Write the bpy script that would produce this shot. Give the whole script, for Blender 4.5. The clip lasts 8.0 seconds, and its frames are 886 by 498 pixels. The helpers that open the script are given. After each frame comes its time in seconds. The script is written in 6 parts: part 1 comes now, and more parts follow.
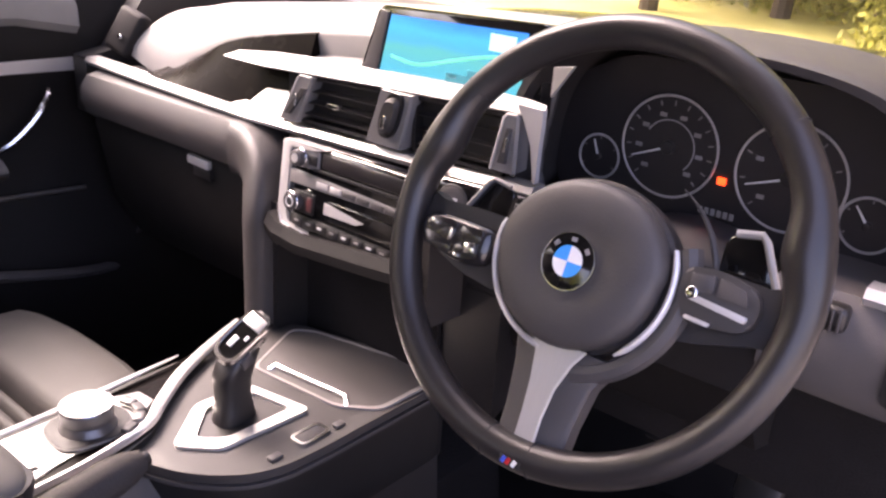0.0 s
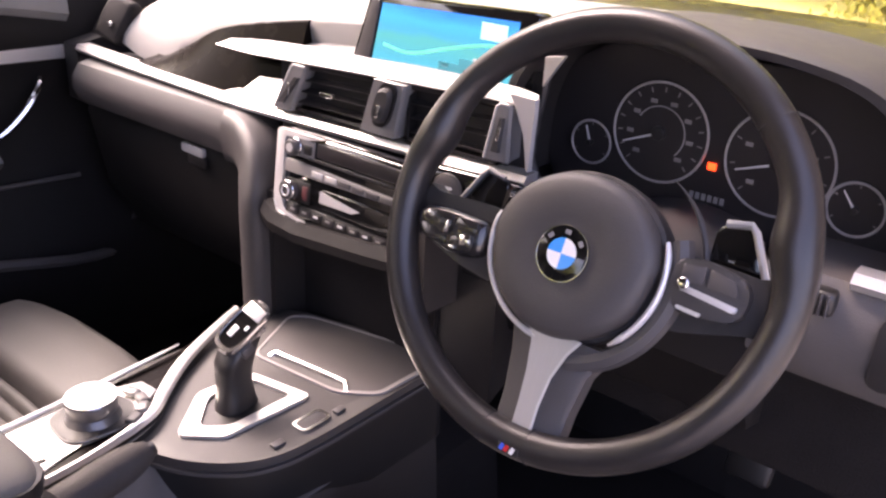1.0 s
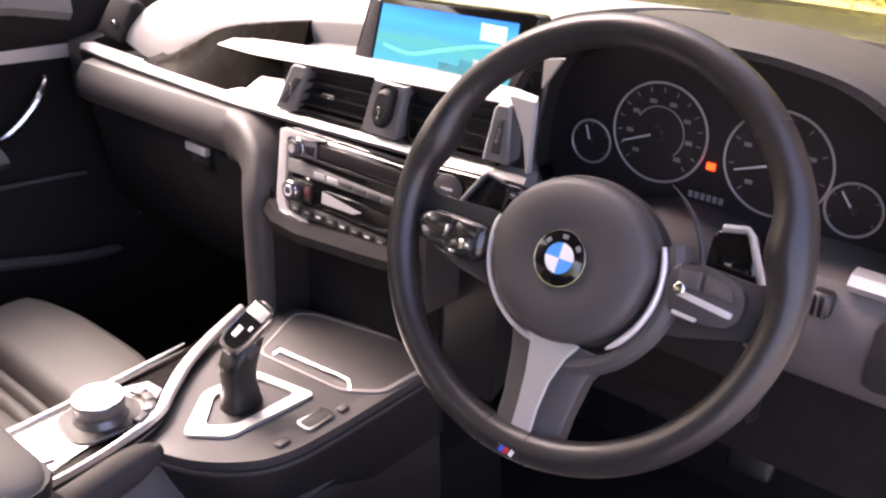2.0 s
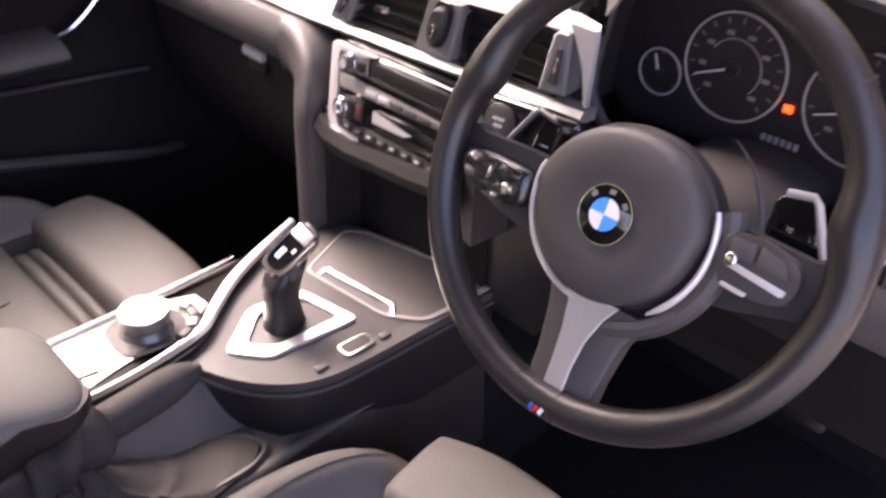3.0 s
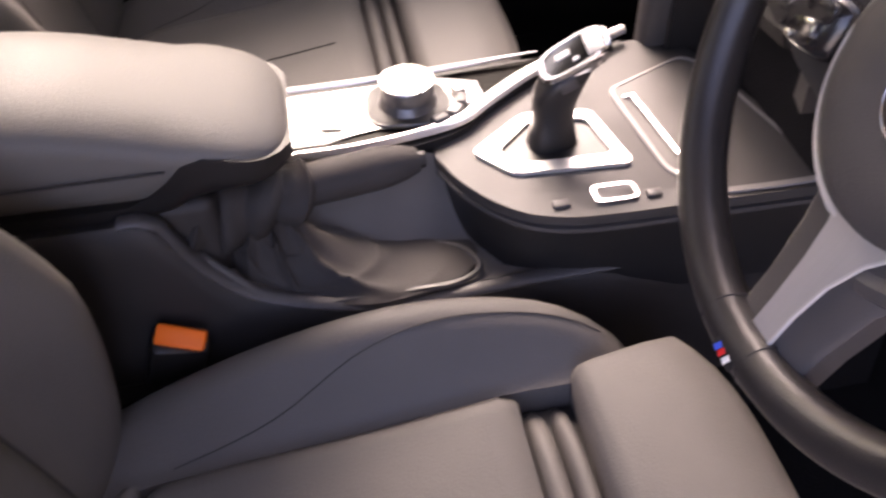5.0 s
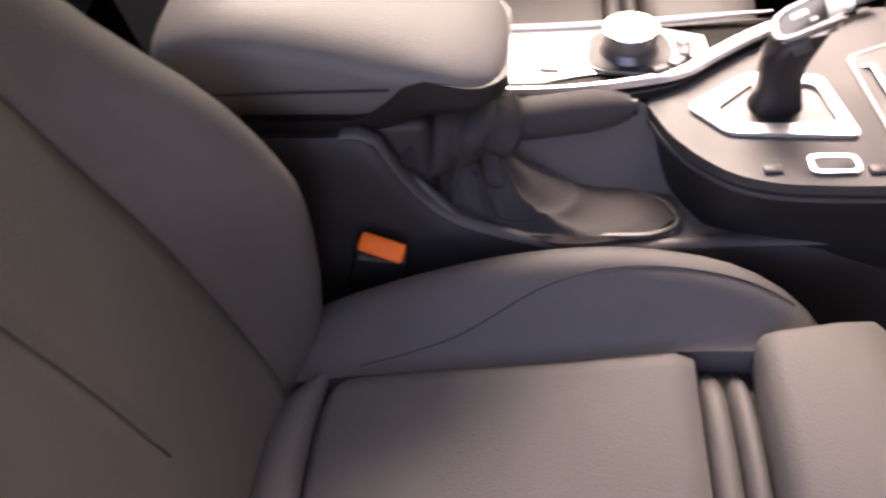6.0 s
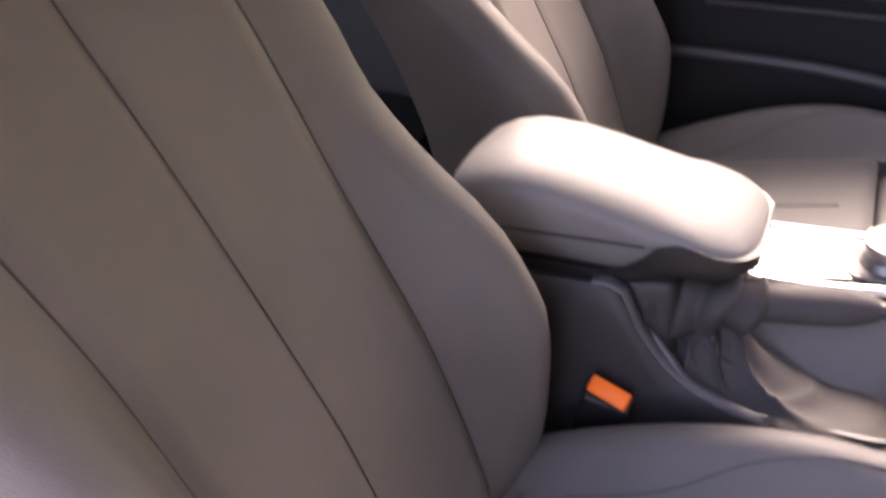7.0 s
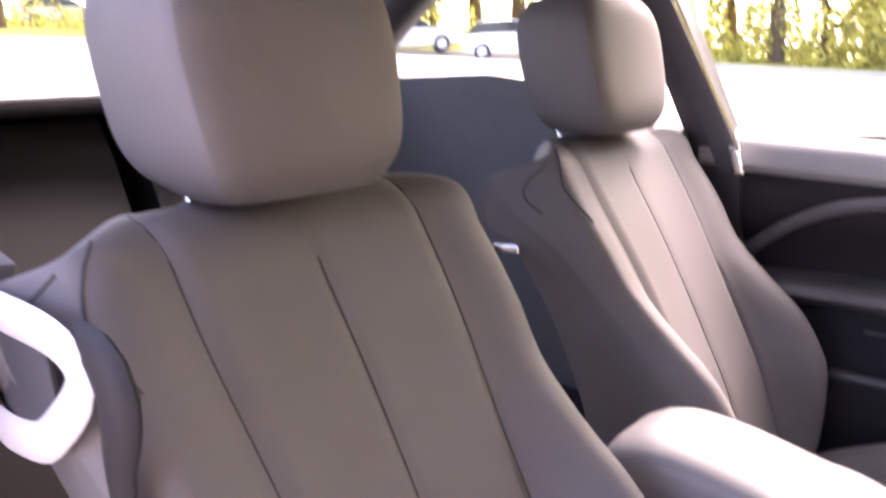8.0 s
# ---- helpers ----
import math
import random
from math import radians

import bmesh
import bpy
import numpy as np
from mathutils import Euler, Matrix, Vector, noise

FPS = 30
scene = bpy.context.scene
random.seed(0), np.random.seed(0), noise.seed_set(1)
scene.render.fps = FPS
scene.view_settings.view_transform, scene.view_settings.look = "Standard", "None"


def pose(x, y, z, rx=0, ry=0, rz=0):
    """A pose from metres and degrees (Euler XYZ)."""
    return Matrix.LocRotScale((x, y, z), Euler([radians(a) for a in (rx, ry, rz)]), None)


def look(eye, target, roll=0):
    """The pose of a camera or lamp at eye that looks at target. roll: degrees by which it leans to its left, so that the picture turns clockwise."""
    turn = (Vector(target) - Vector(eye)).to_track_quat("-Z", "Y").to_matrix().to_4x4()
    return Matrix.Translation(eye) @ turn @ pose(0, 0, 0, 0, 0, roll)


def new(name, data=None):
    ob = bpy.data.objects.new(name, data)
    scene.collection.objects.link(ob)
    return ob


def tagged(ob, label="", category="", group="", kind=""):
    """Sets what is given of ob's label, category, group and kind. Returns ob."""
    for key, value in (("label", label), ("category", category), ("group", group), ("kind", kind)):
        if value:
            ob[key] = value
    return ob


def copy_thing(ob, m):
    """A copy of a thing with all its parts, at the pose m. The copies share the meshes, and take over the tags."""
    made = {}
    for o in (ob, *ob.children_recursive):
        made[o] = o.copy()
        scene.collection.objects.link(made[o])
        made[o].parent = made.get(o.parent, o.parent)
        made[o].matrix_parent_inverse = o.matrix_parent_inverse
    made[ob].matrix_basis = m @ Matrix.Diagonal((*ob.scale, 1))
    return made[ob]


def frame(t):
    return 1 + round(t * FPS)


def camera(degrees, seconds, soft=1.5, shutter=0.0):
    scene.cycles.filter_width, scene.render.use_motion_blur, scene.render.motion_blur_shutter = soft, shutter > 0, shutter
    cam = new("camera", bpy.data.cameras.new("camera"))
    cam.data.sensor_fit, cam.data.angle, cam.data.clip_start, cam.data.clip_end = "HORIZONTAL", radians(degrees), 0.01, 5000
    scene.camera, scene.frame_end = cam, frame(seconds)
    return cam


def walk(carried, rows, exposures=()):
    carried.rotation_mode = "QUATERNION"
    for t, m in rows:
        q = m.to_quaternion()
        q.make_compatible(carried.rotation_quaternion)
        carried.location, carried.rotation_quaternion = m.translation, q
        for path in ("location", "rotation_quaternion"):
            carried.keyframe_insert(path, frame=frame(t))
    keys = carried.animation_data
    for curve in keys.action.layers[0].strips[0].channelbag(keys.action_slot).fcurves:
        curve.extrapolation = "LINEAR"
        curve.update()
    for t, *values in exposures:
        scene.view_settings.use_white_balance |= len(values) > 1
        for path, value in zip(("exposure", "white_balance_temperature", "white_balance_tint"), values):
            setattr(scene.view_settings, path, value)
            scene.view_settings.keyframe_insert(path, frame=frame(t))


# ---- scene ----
# Metres; x to the car's right, y ahead, z up; the steering wheel's centre is at (0.37, 0, 0.82).
cam = camera(53.94, 8.0, soft=2.4, shutter=0.45)
ROWS = [
    (0, 0.6880, -0.5713, 1.0710, 67.79, -3.53, 40.26),
    (0.5, 0.6870, -0.5712, 1.0835, 67.41, -3.02, 39.34),
    (1, 0.6879, -0.5773, 1.0940, 65.84, -2.77, 39.44),
    (2.5, 0.6942, -0.5646, 1.1260, 63.48, -1.66, 39.99),
    (3, 0.6793, -0.5101, 1.1393, 57.13, -2.32, 45.71),
    (3.5, 0.6535, -0.4306, 1.1297, 52.83, -1.98, 52.54),
    (3.7, 0.6399, -0.4044, 1.1217, 51.10, -2.18, 54.80),
    (4, 0.6275, -0.3683, 1.1078, 48.68, -0.72, 57.88),
    (4.2, 0.6242, -0.3425, 1.0874, 47.63, -0.65, 61.64),
    (5.3, 0.6500, -0.2734, 1.0357, 44.34, 2.93, 84.03),
    (5.5, 0.6525, -0.2696, 1.0349, 43.68, 4.01, 86.27),
    (6, 0.6715, -0.2815, 1.0433, 43.08, 4.99, 94.28),
    (6.5, 0.7254, -0.2709, 1.0477, 47.71, 6.41, 105.80),
    (6.8, 0.7676, -0.2595, 1.0412, 54.12, 4.31, 112.85),
    (7, 0.7753, -0.2546, 1.0507, 58.19, 5.31, 114.72),
    (7.2, 0.8137, -0.2464, 1.0491, 63.45, 2.85, 117.99),
    (7.4, 0.8397, -0.2396, 1.0378, 68.20, 1.77, 121.47),
    (7.6, 0.8589, -0.2246, 1.0474, 72.44, 3.42, 124.20),
    (7.7, 0.8683, -0.2142, 1.0532, 74.00, 3.34, 125.10),
    (7.8, 0.8799, -0.2038, 1.0588, 75.79, 2.98, 125.86),
    (7.9, 0.8925, -0.1933, 1.0638, 77.08, 2.53, 126.46),
    (8, 0.9066, -0.1832, 1.0685, 78.79, 2.18, 127.28),
]
EXPO = [(0.0, 3.6, 7200, 38), (3.5, 3.65, 7200, 38), (5.5, 3.52, 7450, 35), (7.0, 4.35, 7400, 38), (7.5, 4.78, 7000, 43), (8.0, 4.8, 6800, 44)]
walk(cam, [(t, pose(*row)) for t, *row in ROWS], EXPO)

# ---- world and sun ----
SUN_TO = Vector((-0.66, -0.06, 0.75)).normalized()
world = bpy.data.worlds.new("sky")
scene.world = world
world.use_nodes = True
wn = world.node_tree
sky = wn.nodes.new("ShaderNodeTexSky")
sky.sky_type, sky.sun_disc = "NISHITA", False
sky.sun_elevation = math.asin(SUN_TO.z)
sky.sun_rotation = math.atan2(SUN_TO.x, SUN_TO.y)
sky.air_density, sky.dust_density, sky.ozone_density = 0.8, 5.0, 0.6
wn.nodes["Background"].inputs["Strength"].default_value = 0.12
wn.links.new(sky.outputs["Color"], wn.nodes["Background"].inputs["Color"])
sun = new("sun", bpy.data.lights.new("sun", "SUN"))
sun.data.energy, sun.data.angle, sun.data.color = 1.0, radians(36.0), (0.96, 1.0, 0.95)
sun.matrix_basis = look(SUN_TO * 30, (0, 0, 0))


# ---- materials ----
def material(name, color, rough=0.5, metal=0.0, spread=0.12, scale=25.0, grain=0.0, grain_scale=900.0, coat=0.0, stretch=(1, 1, 1),
             alpha=1.0, glow=0.0, rough_spread=0.08, vary=0.0, spec=0.5):
    """A surface with stains at one scale and grain relief at a finer one."""
    m = bpy.data.materials.new(name)
    m.use_nodes = True
    nt = m.node_tree
    b = nt.nodes["Principled BSDF"]
    co = nt.nodes.new("ShaderNodeTexCoord")
    mp = nt.nodes.new("ShaderNodeMapping")
    mp.inputs["Scale"].default_value = stretch
    nt.links.new(co.outputs["Object"], mp.inputs["Vector"])
    no = nt.nodes.new("ShaderNodeTexNoise")
    no.inputs["Scale"].default_value, no.inputs["Detail"].default_value = scale, 6.0
    nt.links.new(mp.outputs["Vector"], no.inputs["Vector"])
    mix = nt.nodes.new("ShaderNodeMix")
    mix.data_type = "RGBA"
    lo = [max(0.0, c * (1 - spread)) for c in color]
    hi = [min(1.0, c * (1 + spread)) for c in color]
    mix.inputs["A"].default_value, mix.inputs["B"].default_value = (*lo, 1), (*hi, 1)
    nt.links.new(no.outputs["Fac"], mix.inputs["Factor"])
    shade = mix.outputs["Result"]
    if vary:
        info = nt.nodes.new("ShaderNodeNewGeometry")
        hsv = nt.nodes.new("ShaderNodeHueSaturation")
        rng = nt.nodes.new("ShaderNodeMapRange")
        rng.inputs["To Min"].default_value, rng.inputs["To Max"].default_value = 1 - vary, 1 + vary
        nt.links.new(info.outputs["Random Per Island"], rng.inputs["Value"])
        nt.links.new(rng.outputs["Result"], hsv.inputs["Value"])
        nt.links.new(shade, hsv.inputs["Color"])
        shade = hsv.outputs["Color"]
    nt.links.new(shade, b.inputs["Base Color"])
    rr = nt.nodes.new("ShaderNodeMapRange")
    rr.inputs["To Min"].default_value = max(0.02, rough - rough_spread)
    rr.inputs["To Max"].default_value = min(1.0, rough + rough_spread)
    nt.links.new(no.outputs["Fac"], rr.inputs["Value"])
    nt.links.new(rr.outputs["Result"], b.inputs["Roughness"])
    b.inputs["Metallic"].default_value = metal
    b.inputs["Specular IOR Level"].default_value = spec
    b.inputs["Coat Weight"].default_value = coat
    b.inputs["Coat Roughness"].default_value = 0.06
    b.inputs["Alpha"].default_value = alpha
    if grain:
        fine = nt.nodes.new("ShaderNodeTexVoronoi")
        fine.inputs["Scale"].default_value = grain_scale
        nt.links.new(mp.outputs["Vector"], fine.inputs["Vector"])
        bp = nt.nodes.new("ShaderNodeBump")
        bp.inputs["Strength"].default_value, bp.inputs["Distance"].default_value = grain, 0.001
        nt.links.new(fine.outputs["Distance"], bp.inputs["Height"])
        nt.links.new(bp.outputs["Normal"], b.inputs["Normal"])
    if glow:
        nt.links.new(shade, b.inputs["Emission Color"])
        b.inputs["Emission Strength"].default_value = glow
    return m


def glass_material(name, tint, rough=0.0):
    m = bpy.data.materials.new(name)
    m.use_nodes = True
    nt = m.node_tree
    nt.nodes.remove(nt.nodes["Principled BSDF"])
    tr = nt.nodes.new("ShaderNodeBsdfTransparent")
    gl = nt.nodes.new("ShaderNodeBsdfGlossy")
    gl.inputs["Roughness"].default_value = 0.02
    tr.inputs["Color"].default_value = (*tint, 1)
    lw = nt.nodes.new("ShaderNodeLayerWeight")
    pw = nt.nodes.new("ShaderNodeMath")
    pw.operation = "POWER"
    pw.inputs[1].default_value = 5.0
    nt.links.new(lw.outputs["Facing"], pw.inputs[0])
    fr = nt.nodes.new("ShaderNodeMath")
    fr.operation = "MULTIPLY_ADD"
    fr.inputs[1].default_value, fr.inputs[2].default_value = 0.6, 0.02
    nt.links.new(pw.outputs[0], fr.inputs[0])
    ms = nt.nodes.new("ShaderNodeMixShader")
    nt.links.new(fr.outputs[0], ms.inputs["Fac"])
    nt.links.new(tr.outputs["BSDF"], ms.inputs[1])
    nt.links.new(gl.outputs["BSDF"], ms.inputs[2])
    nt.links.new(ms.outputs["Shader"], nt.nodes["Material Output"].inputs["Surface"])
    return m


LEATHER = material("seat_leather", (0.089, 0.083, 0.078), 0.58, grain=0.3, grain_scale=620, spread=0.18, scale=9, spec=0.28)
LEATHER_ARM = material("armrest_leather", (0.128, 0.124, 0.116), 0.5, grain=0.25, grain_scale=620, spread=0.14, scale=10, spec=0.3)
GAITER = material("gaiter_leather", (0.044, 0.040, 0.038), 0.7, grain=0.35, grain_scale=700, spread=0.25, scale=20, spec=0.25)
RIM_GREY = material("pale_rim_plastic", (0.24, 0.225, 0.22), 0.3, spread=0.1)
WHEEL_LEATHER = material("wheel_leather", (0.020, 0.0182, 0.0178), 0.34, grain=0.12, grain_scale=900, spread=0.2, scale=30)
SEAM = material("seam_thread", (0.028, 0.026, 0.025), 0.8, spread=0.2)
SOFT_BLACK = material("soft_black_plastic", (0.020, 0.018, 0.018), 0.55, grain=0.2, grain_scale=1200, spread=0.2)
DARK_CARPET = material("dark_carpet", (0.012, 0.011, 0.011), 0.95, grain=0.6, grain_scale=500, spread=0.3, spec=0.1)
HARD_BLACK = material("hard_black_plastic", (0.014, 0.013, 0.013), 0.4, spread=0.15)
# Lit copy of the grey pad: brightness from the windows is in its colour.
PAD_LIT = material("dash_pad_lit", (0.21, 0.206, 0.20), 0.5, grain=0.3, grain_scale=900, spread=0.12)
CHEEK = material("pale_vent_plastic", (0.20, 0.19, 0.185), 0.4, spread=0.15)
FACE_SILVER = material("silver_face_plastic", (0.52, 0.505, 0.49), 0.34, metal=0.15, spread=0.12)
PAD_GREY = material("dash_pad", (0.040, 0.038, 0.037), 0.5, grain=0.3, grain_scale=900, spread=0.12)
SATIN_GREY = material("satin_grey_plastic", (0.040, 0.037, 0.036), 0.55, grain=0.12, grain_scale=1500, spread=0.12)
MID_GREY = material("mid_grey_plastic", (0.06, 0.056, 0.056), 0.45, grain=0.15, grain_scale=1200, spread=0.12)
PIANO = material("piano_black", (0.006, 0.006, 0.006), 0.08, coat=1.0, rough_spread=0.03)
INLAY = material("dark_gloss_inlay", (0.0055, 0.0042, 0.0036), 0.26, spread=0.5, scale=30, spec=0.03)
DEEP_BLACK = material("deep_black_plastic", (0.008, 0.0072, 0.0072), 0.65, grain=0.2, grain_scale=1200, spread=0.25, spec=0.25)
ALU = material("brushed_aluminium", (0.80, 0.78, 0.76), 0.36, metal=0.8, spread=0.05, scale=60, stretch=(1, 14, 14), rough_spread=0.06)
CHROME = material("satin_chrome", (0.78, 0.77, 0.76), 0.16, metal=1.0, spread=0.04, rough_spread=0.05)
SPOKE_METAL = material("spoke_metal", (0.56, 0.54, 0.53), 0.42, metal=0.65, spread=0.06, scale=50, stretch=(14, 1, 14))
SATIN_SILVER = material("satin_silver_paint", (0.70, 0.69, 0.68), 0.40, metal=0.55, spread=0.06)
KNOB_METAL = material("brushed_knob_metal", (0.30, 0.29, 0.28), 0.36, metal=0.75, spread=0.1, scale=40)
DIAL_METAL = material("dark_satin_metal", (0.17, 0.165, 0.16), 0.32, metal=0.6, spread=0.1)
GLOSS_POD = material("gloss_pod_plastic", (0.016, 0.0145, 0.0145), 0.22, spread=0.15, rough_spread=0.06, coat=0.5)
LINER_GREY = material("saddle_liner_plastic", (0.105, 0.096, 0.090), 0.66, grain=0.25, grain_scale=1000, spread=0.15, spec=0.3)
ROLL_GREY = material("padded_roll_vinyl", (0.040, 0.037, 0.037), 0.5, grain=0.25, grain_scale=1100, spread=0.14)
KNEE_GREY = material("knee_panel_plastic", (0.085, 0.078, 0.075), 0.5, grain=0.25, grain_scale=1000, spread=0.14)
HOOD_PAD = material("hood_pad", (0.017, 0.0165, 0.016), 0.72, grain=0.4, grain_scale=900, spread=0.18, spec=0.10)
FAINT_INK = material("faint_ink", (0.20, 0.19, 0.19), 0.6, spread=0.1)
ORANGE = material("orange_plastic", (1.0, 0.17, 0.012), 0.5, spread=0.08, spec=0.3)
WHITE_INK = material("white_ink", (0.62, 0.62, 0.62), 0.5, spread=0.05)
DIM_INK = material("dim_ink", (0.22, 0.21, 0.21), 0.5, spread=0.05)
BADGE_BLUE = material("badge_blue", (0.02, 0.33, 0.85), 0.2, spread=0.05, coat=0.6)
BADGE_WHITE = material("badge_white", (0.82, 0.82, 0.82), 0.25, spread=0.03, coat=0.6)
RED_INK = material("red_ink", (0.5, 0.02, 0.02), 0.4)
BLUE_INK = material("blue_ink", (0.03, 0.08, 0.5), 0.4)
RED_LAMP = material("red_warning_lamp", (1.0, 0.06, 0.01), 0.5, glow=0.45, spread=0.05)
DIAL_FACE = material("dial_face", (0.018, 0.016, 0.017), 0.35, spread=0.2)
DIAL_RING = material("dial_ring", (0.55, 0.54, 0.54), 0.3, metal=0.6, spread=0.04)
BELT = material("belt_webbing", (0.03, 0.03, 0.032), 0.7, spread=0.2, scale=80, stretch=(1, 1, 20))
LIGHT_TRIM = material("light_grey_trim", (0.42, 0.40, 0.38), 0.55, spread=0.08)
HEADLINER = material("headliner", (0.045, 0.043, 0.042), 0.95, grain=0.4, grain_scale=900, spread=0.06)
PAINT = material("white_car_paint", (0.74, 0.74, 0.73), 0.25, spread=0.03, coat=0.8)
SILVER_PAINT = material("silver_car_paint", (0.42, 0.43, 0.45), 0.3, metal=0.5, spread=0.05, coat=0.8)
TYRE = material("tyre_rubber", (0.02, 0.02, 0.02), 0.85)
DARK_GLASS = material("dark_car_glass", (0.02, 0.024, 0.026), 0.06, coat=0.5)
GLASS = glass_material("clear_glass", (0.80, 0.84, 0.80))
ASPHALT = material("pale_tarmac", (0.30, 0.29, 0.27), 0.9, spread=0.22, scale=3.0, grain=0.6, grain_scale=160)
GRASS = material("grass", (0.26, 0.25, 0.045), 0.9, spread=0.45, scale=4.0, grain=0.8, grain_scale=60)
LITTER = material("leaf_litter", (0.58, 0.50, 0.17), 0.9, spread=0.5, scale=1.2, grain=0.8, grain_scale=40)
BARK = material("bark", (0.11, 0.075, 0.05), 0.9, spread=0.35, scale=9, grain=0.8, grain_scale=40, stretch=(1, 1, 0.25))


def leaf_material(name, color):
    """Leaves that let some of the light through."""
    m = material(name, color, 0.6, spread=0.35, scale=2.0, vary=0.45)
    nt = m.node_tree
    b = nt.nodes["Principled BSDF"]
    tl = nt.nodes.new("ShaderNodeBsdfTranslucent")
    ms = nt.nodes.new("ShaderNodeMixShader")
    ms.inputs["Fac"].default_value = 0.5
    nt.links.new(b.inputs["Base Color"].links[0].from_socket, tl.inputs["Color"])
    nt.links.new(b.outputs["BSDF"], ms.inputs[1])
    nt.links.new(tl.outputs["BSDF"], ms.inputs[2])
    nt.links.new(ms.outputs["Shader"], nt.nodes["Material Output"].inputs["Surface"])
    return m


LEAF = leaf_material("yellow_green_leaves", (0.46, 0.44, 0.12))


def screen_material():
    """The lit map on the display: blue band above, teal land below with paler patches."""
    m = bpy.data.materials.new("lit_map_display")
    m.use_nodes = True
    nt = m.node_tree
    b = nt.nodes["Principled BSDF"]
    co = nt.nodes.new("ShaderNodeTexCoord")
    sep = nt.nodes.new("ShaderNodeSeparateXYZ")
    nt.links.new(co.outputs["Generated"], sep.inputs["Vector"])
    no = nt.nodes.new("ShaderNodeTexNoise")
    no.inputs["Scale"].default_value = 2.6
    nt.links.new(co.outputs["Generated"], no.inputs["Vector"])
    add = nt.nodes.new("ShaderNodeMath")
    add.operation = "MULTIPLY_ADD"
    add.inputs[1].default_value, add.inputs[2].default_value = 0.28, -0.14
    nt.links.new(no.outputs["Fac"], add.inputs[0])
    s = nt.nodes.new("ShaderNodeMath")
    s.operation = "ADD"
    nt.links.new(sep.outputs["Y"], s.inputs[0])
    nt.links.new(add.outputs[0], s.inputs[1])
    ramp = nt.nodes.new("ShaderNodeValToRGB")
    el = ramp.color_ramp.elements
    el[0].position, el[0].color = 0.0, (0.02, 0.40, 0.62, 1)
    el[1].position, el[1].color = 1.0, (0.005, 0.22, 0.75, 1)
    for p, c in ((0.30, (0.03, 0.40, 0.50, 1)), (0.52, (0.045, 0.42, 0.42, 1)), (0.66, (0.02, 0.36, 0.58, 1)), (0.82, (0.01, 0.42, 0.78, 1))):
        e = ramp.color_ramp.elements.new(p)
        e.color = c
    nt.links.new(s.outputs[0], ramp.inputs["Fac"])
    nt.links.new(ramp.outputs["Color"], b.inputs["Emission Color"])
    b.inputs["Emission Strength"].default_value = 0.15
    b.inputs["Base Color"].default_value = (0.01, 0.01, 0.01, 1)
    b.inputs["Roughness"].default_value = 0.25
    return m


DISPLAY = screen_material()


# ---- building tools ----
def smooth(x):
    x = min(1.0, max(0.0, x))
    return x * x * (3 - 2 * x)


def curve_of(pts):
    """A smooth function through (place, value) pairs (Catmull-Rom, clamped at the ends)."""
    xs = [p[0] for p in pts]
    vs = [p[1] for p in pts]
    n = len(xs)
    sl = []
    for i in range(n):
        a, b = max(0, i - 1), min(n - 1, i + 1)
        sl.append((vs[b] - vs[a]) / (xs[b] - xs[a]))

    def f(x):
        if x <= xs[0]:
            return vs[0] + sl[0] * (x - xs[0])
        if x >= xs[-1]:
            return vs[-1] + sl[-1] * (x - xs[-1])
        i = max(k for k in range(n - 1) if xs[k] <= x)
        h = xs[i + 1] - xs[i]
        t = (x - xs[i]) / h
        return ((2 * t ** 3 - 3 * t ** 2 + 1) * vs[i] + (t ** 3 - 2 * t ** 2 + t) * h * sl[i]
                + (3 * t ** 2 - 2 * t ** 3) * vs[i + 1] + (t ** 3 - t ** 2) * h * sl[i + 1])
    return f


def spline(pts, n):
    """n points along a smooth line through pts."""
    pts = [Vector(p) for p in pts]
    ks = [0.0]
    for a, b in zip(pts, pts[1:]):
        ks.append(ks[-1] + (b - a).length)
    fs = [curve_of([(k, p[i]) for k, p in zip(ks, pts)]) for i in range(3)]
    return [Vector([f(ks[-1] * j / (n - 1)) for f in fs]) for j in range(n)]


def base_of(ob):
    m = ob.matrix_basis.copy()
    while ob.parent:
        ob = ob.parent
        m = ob.matrix_basis @ m
    return m


def finish(name, bm, mat, angle=38):
    bmesh.ops.recalc_face_normals(bm, faces=bm.faces)
    me = bpy.data.meshes.new(name)
    bm.to_mesh(me)
    bm.free()
    me.materials.append(mat)
    me.shade_smooth()
    me.set_sharp_from_angle(angle=radians(angle))
    return new(name, me)


def part(name, bm, mat, parent, label="", angle=38, here=False):
    """Links a bmesh, drawn in the world's axes (here: in the parent's), as one mesh under parent."""
    if not here:
        bm.transform(base_of(parent).inverted())
    ob = finish(name, bm, mat, angle)
    ob.parent = parent
    return tagged(ob, label) if label else ob


def whole(name, bm, mat, label, category, group="", kind="", angle=38):
    return tagged(finish(name, bm, mat, angle), label, category, group, kind)


def root(name, m, label, category, group="", kind=""):
    ob = new(name)
    ob.empty_display_size = 0.05
    ob.matrix_basis = m
    return tagged(ob, label, category, group, kind)


def loft(rings, cap=True, bm=None, closed=True):
    bm = bm or bmesh.new()
    rows = [[bm.verts.new(p) for p in r] for r in rings]
    n = len(rows[0])
    for a, b in zip(rows, rows[1:]):
        for i in range(n if closed else n - 1):
            j = (i + 1) % n
            bm.faces.new((a[i], a[j], b[j], b[i]))
    if cap:
        bm.faces.new(rows[0])
        bm.faces.new(rows[-1])
    return bm


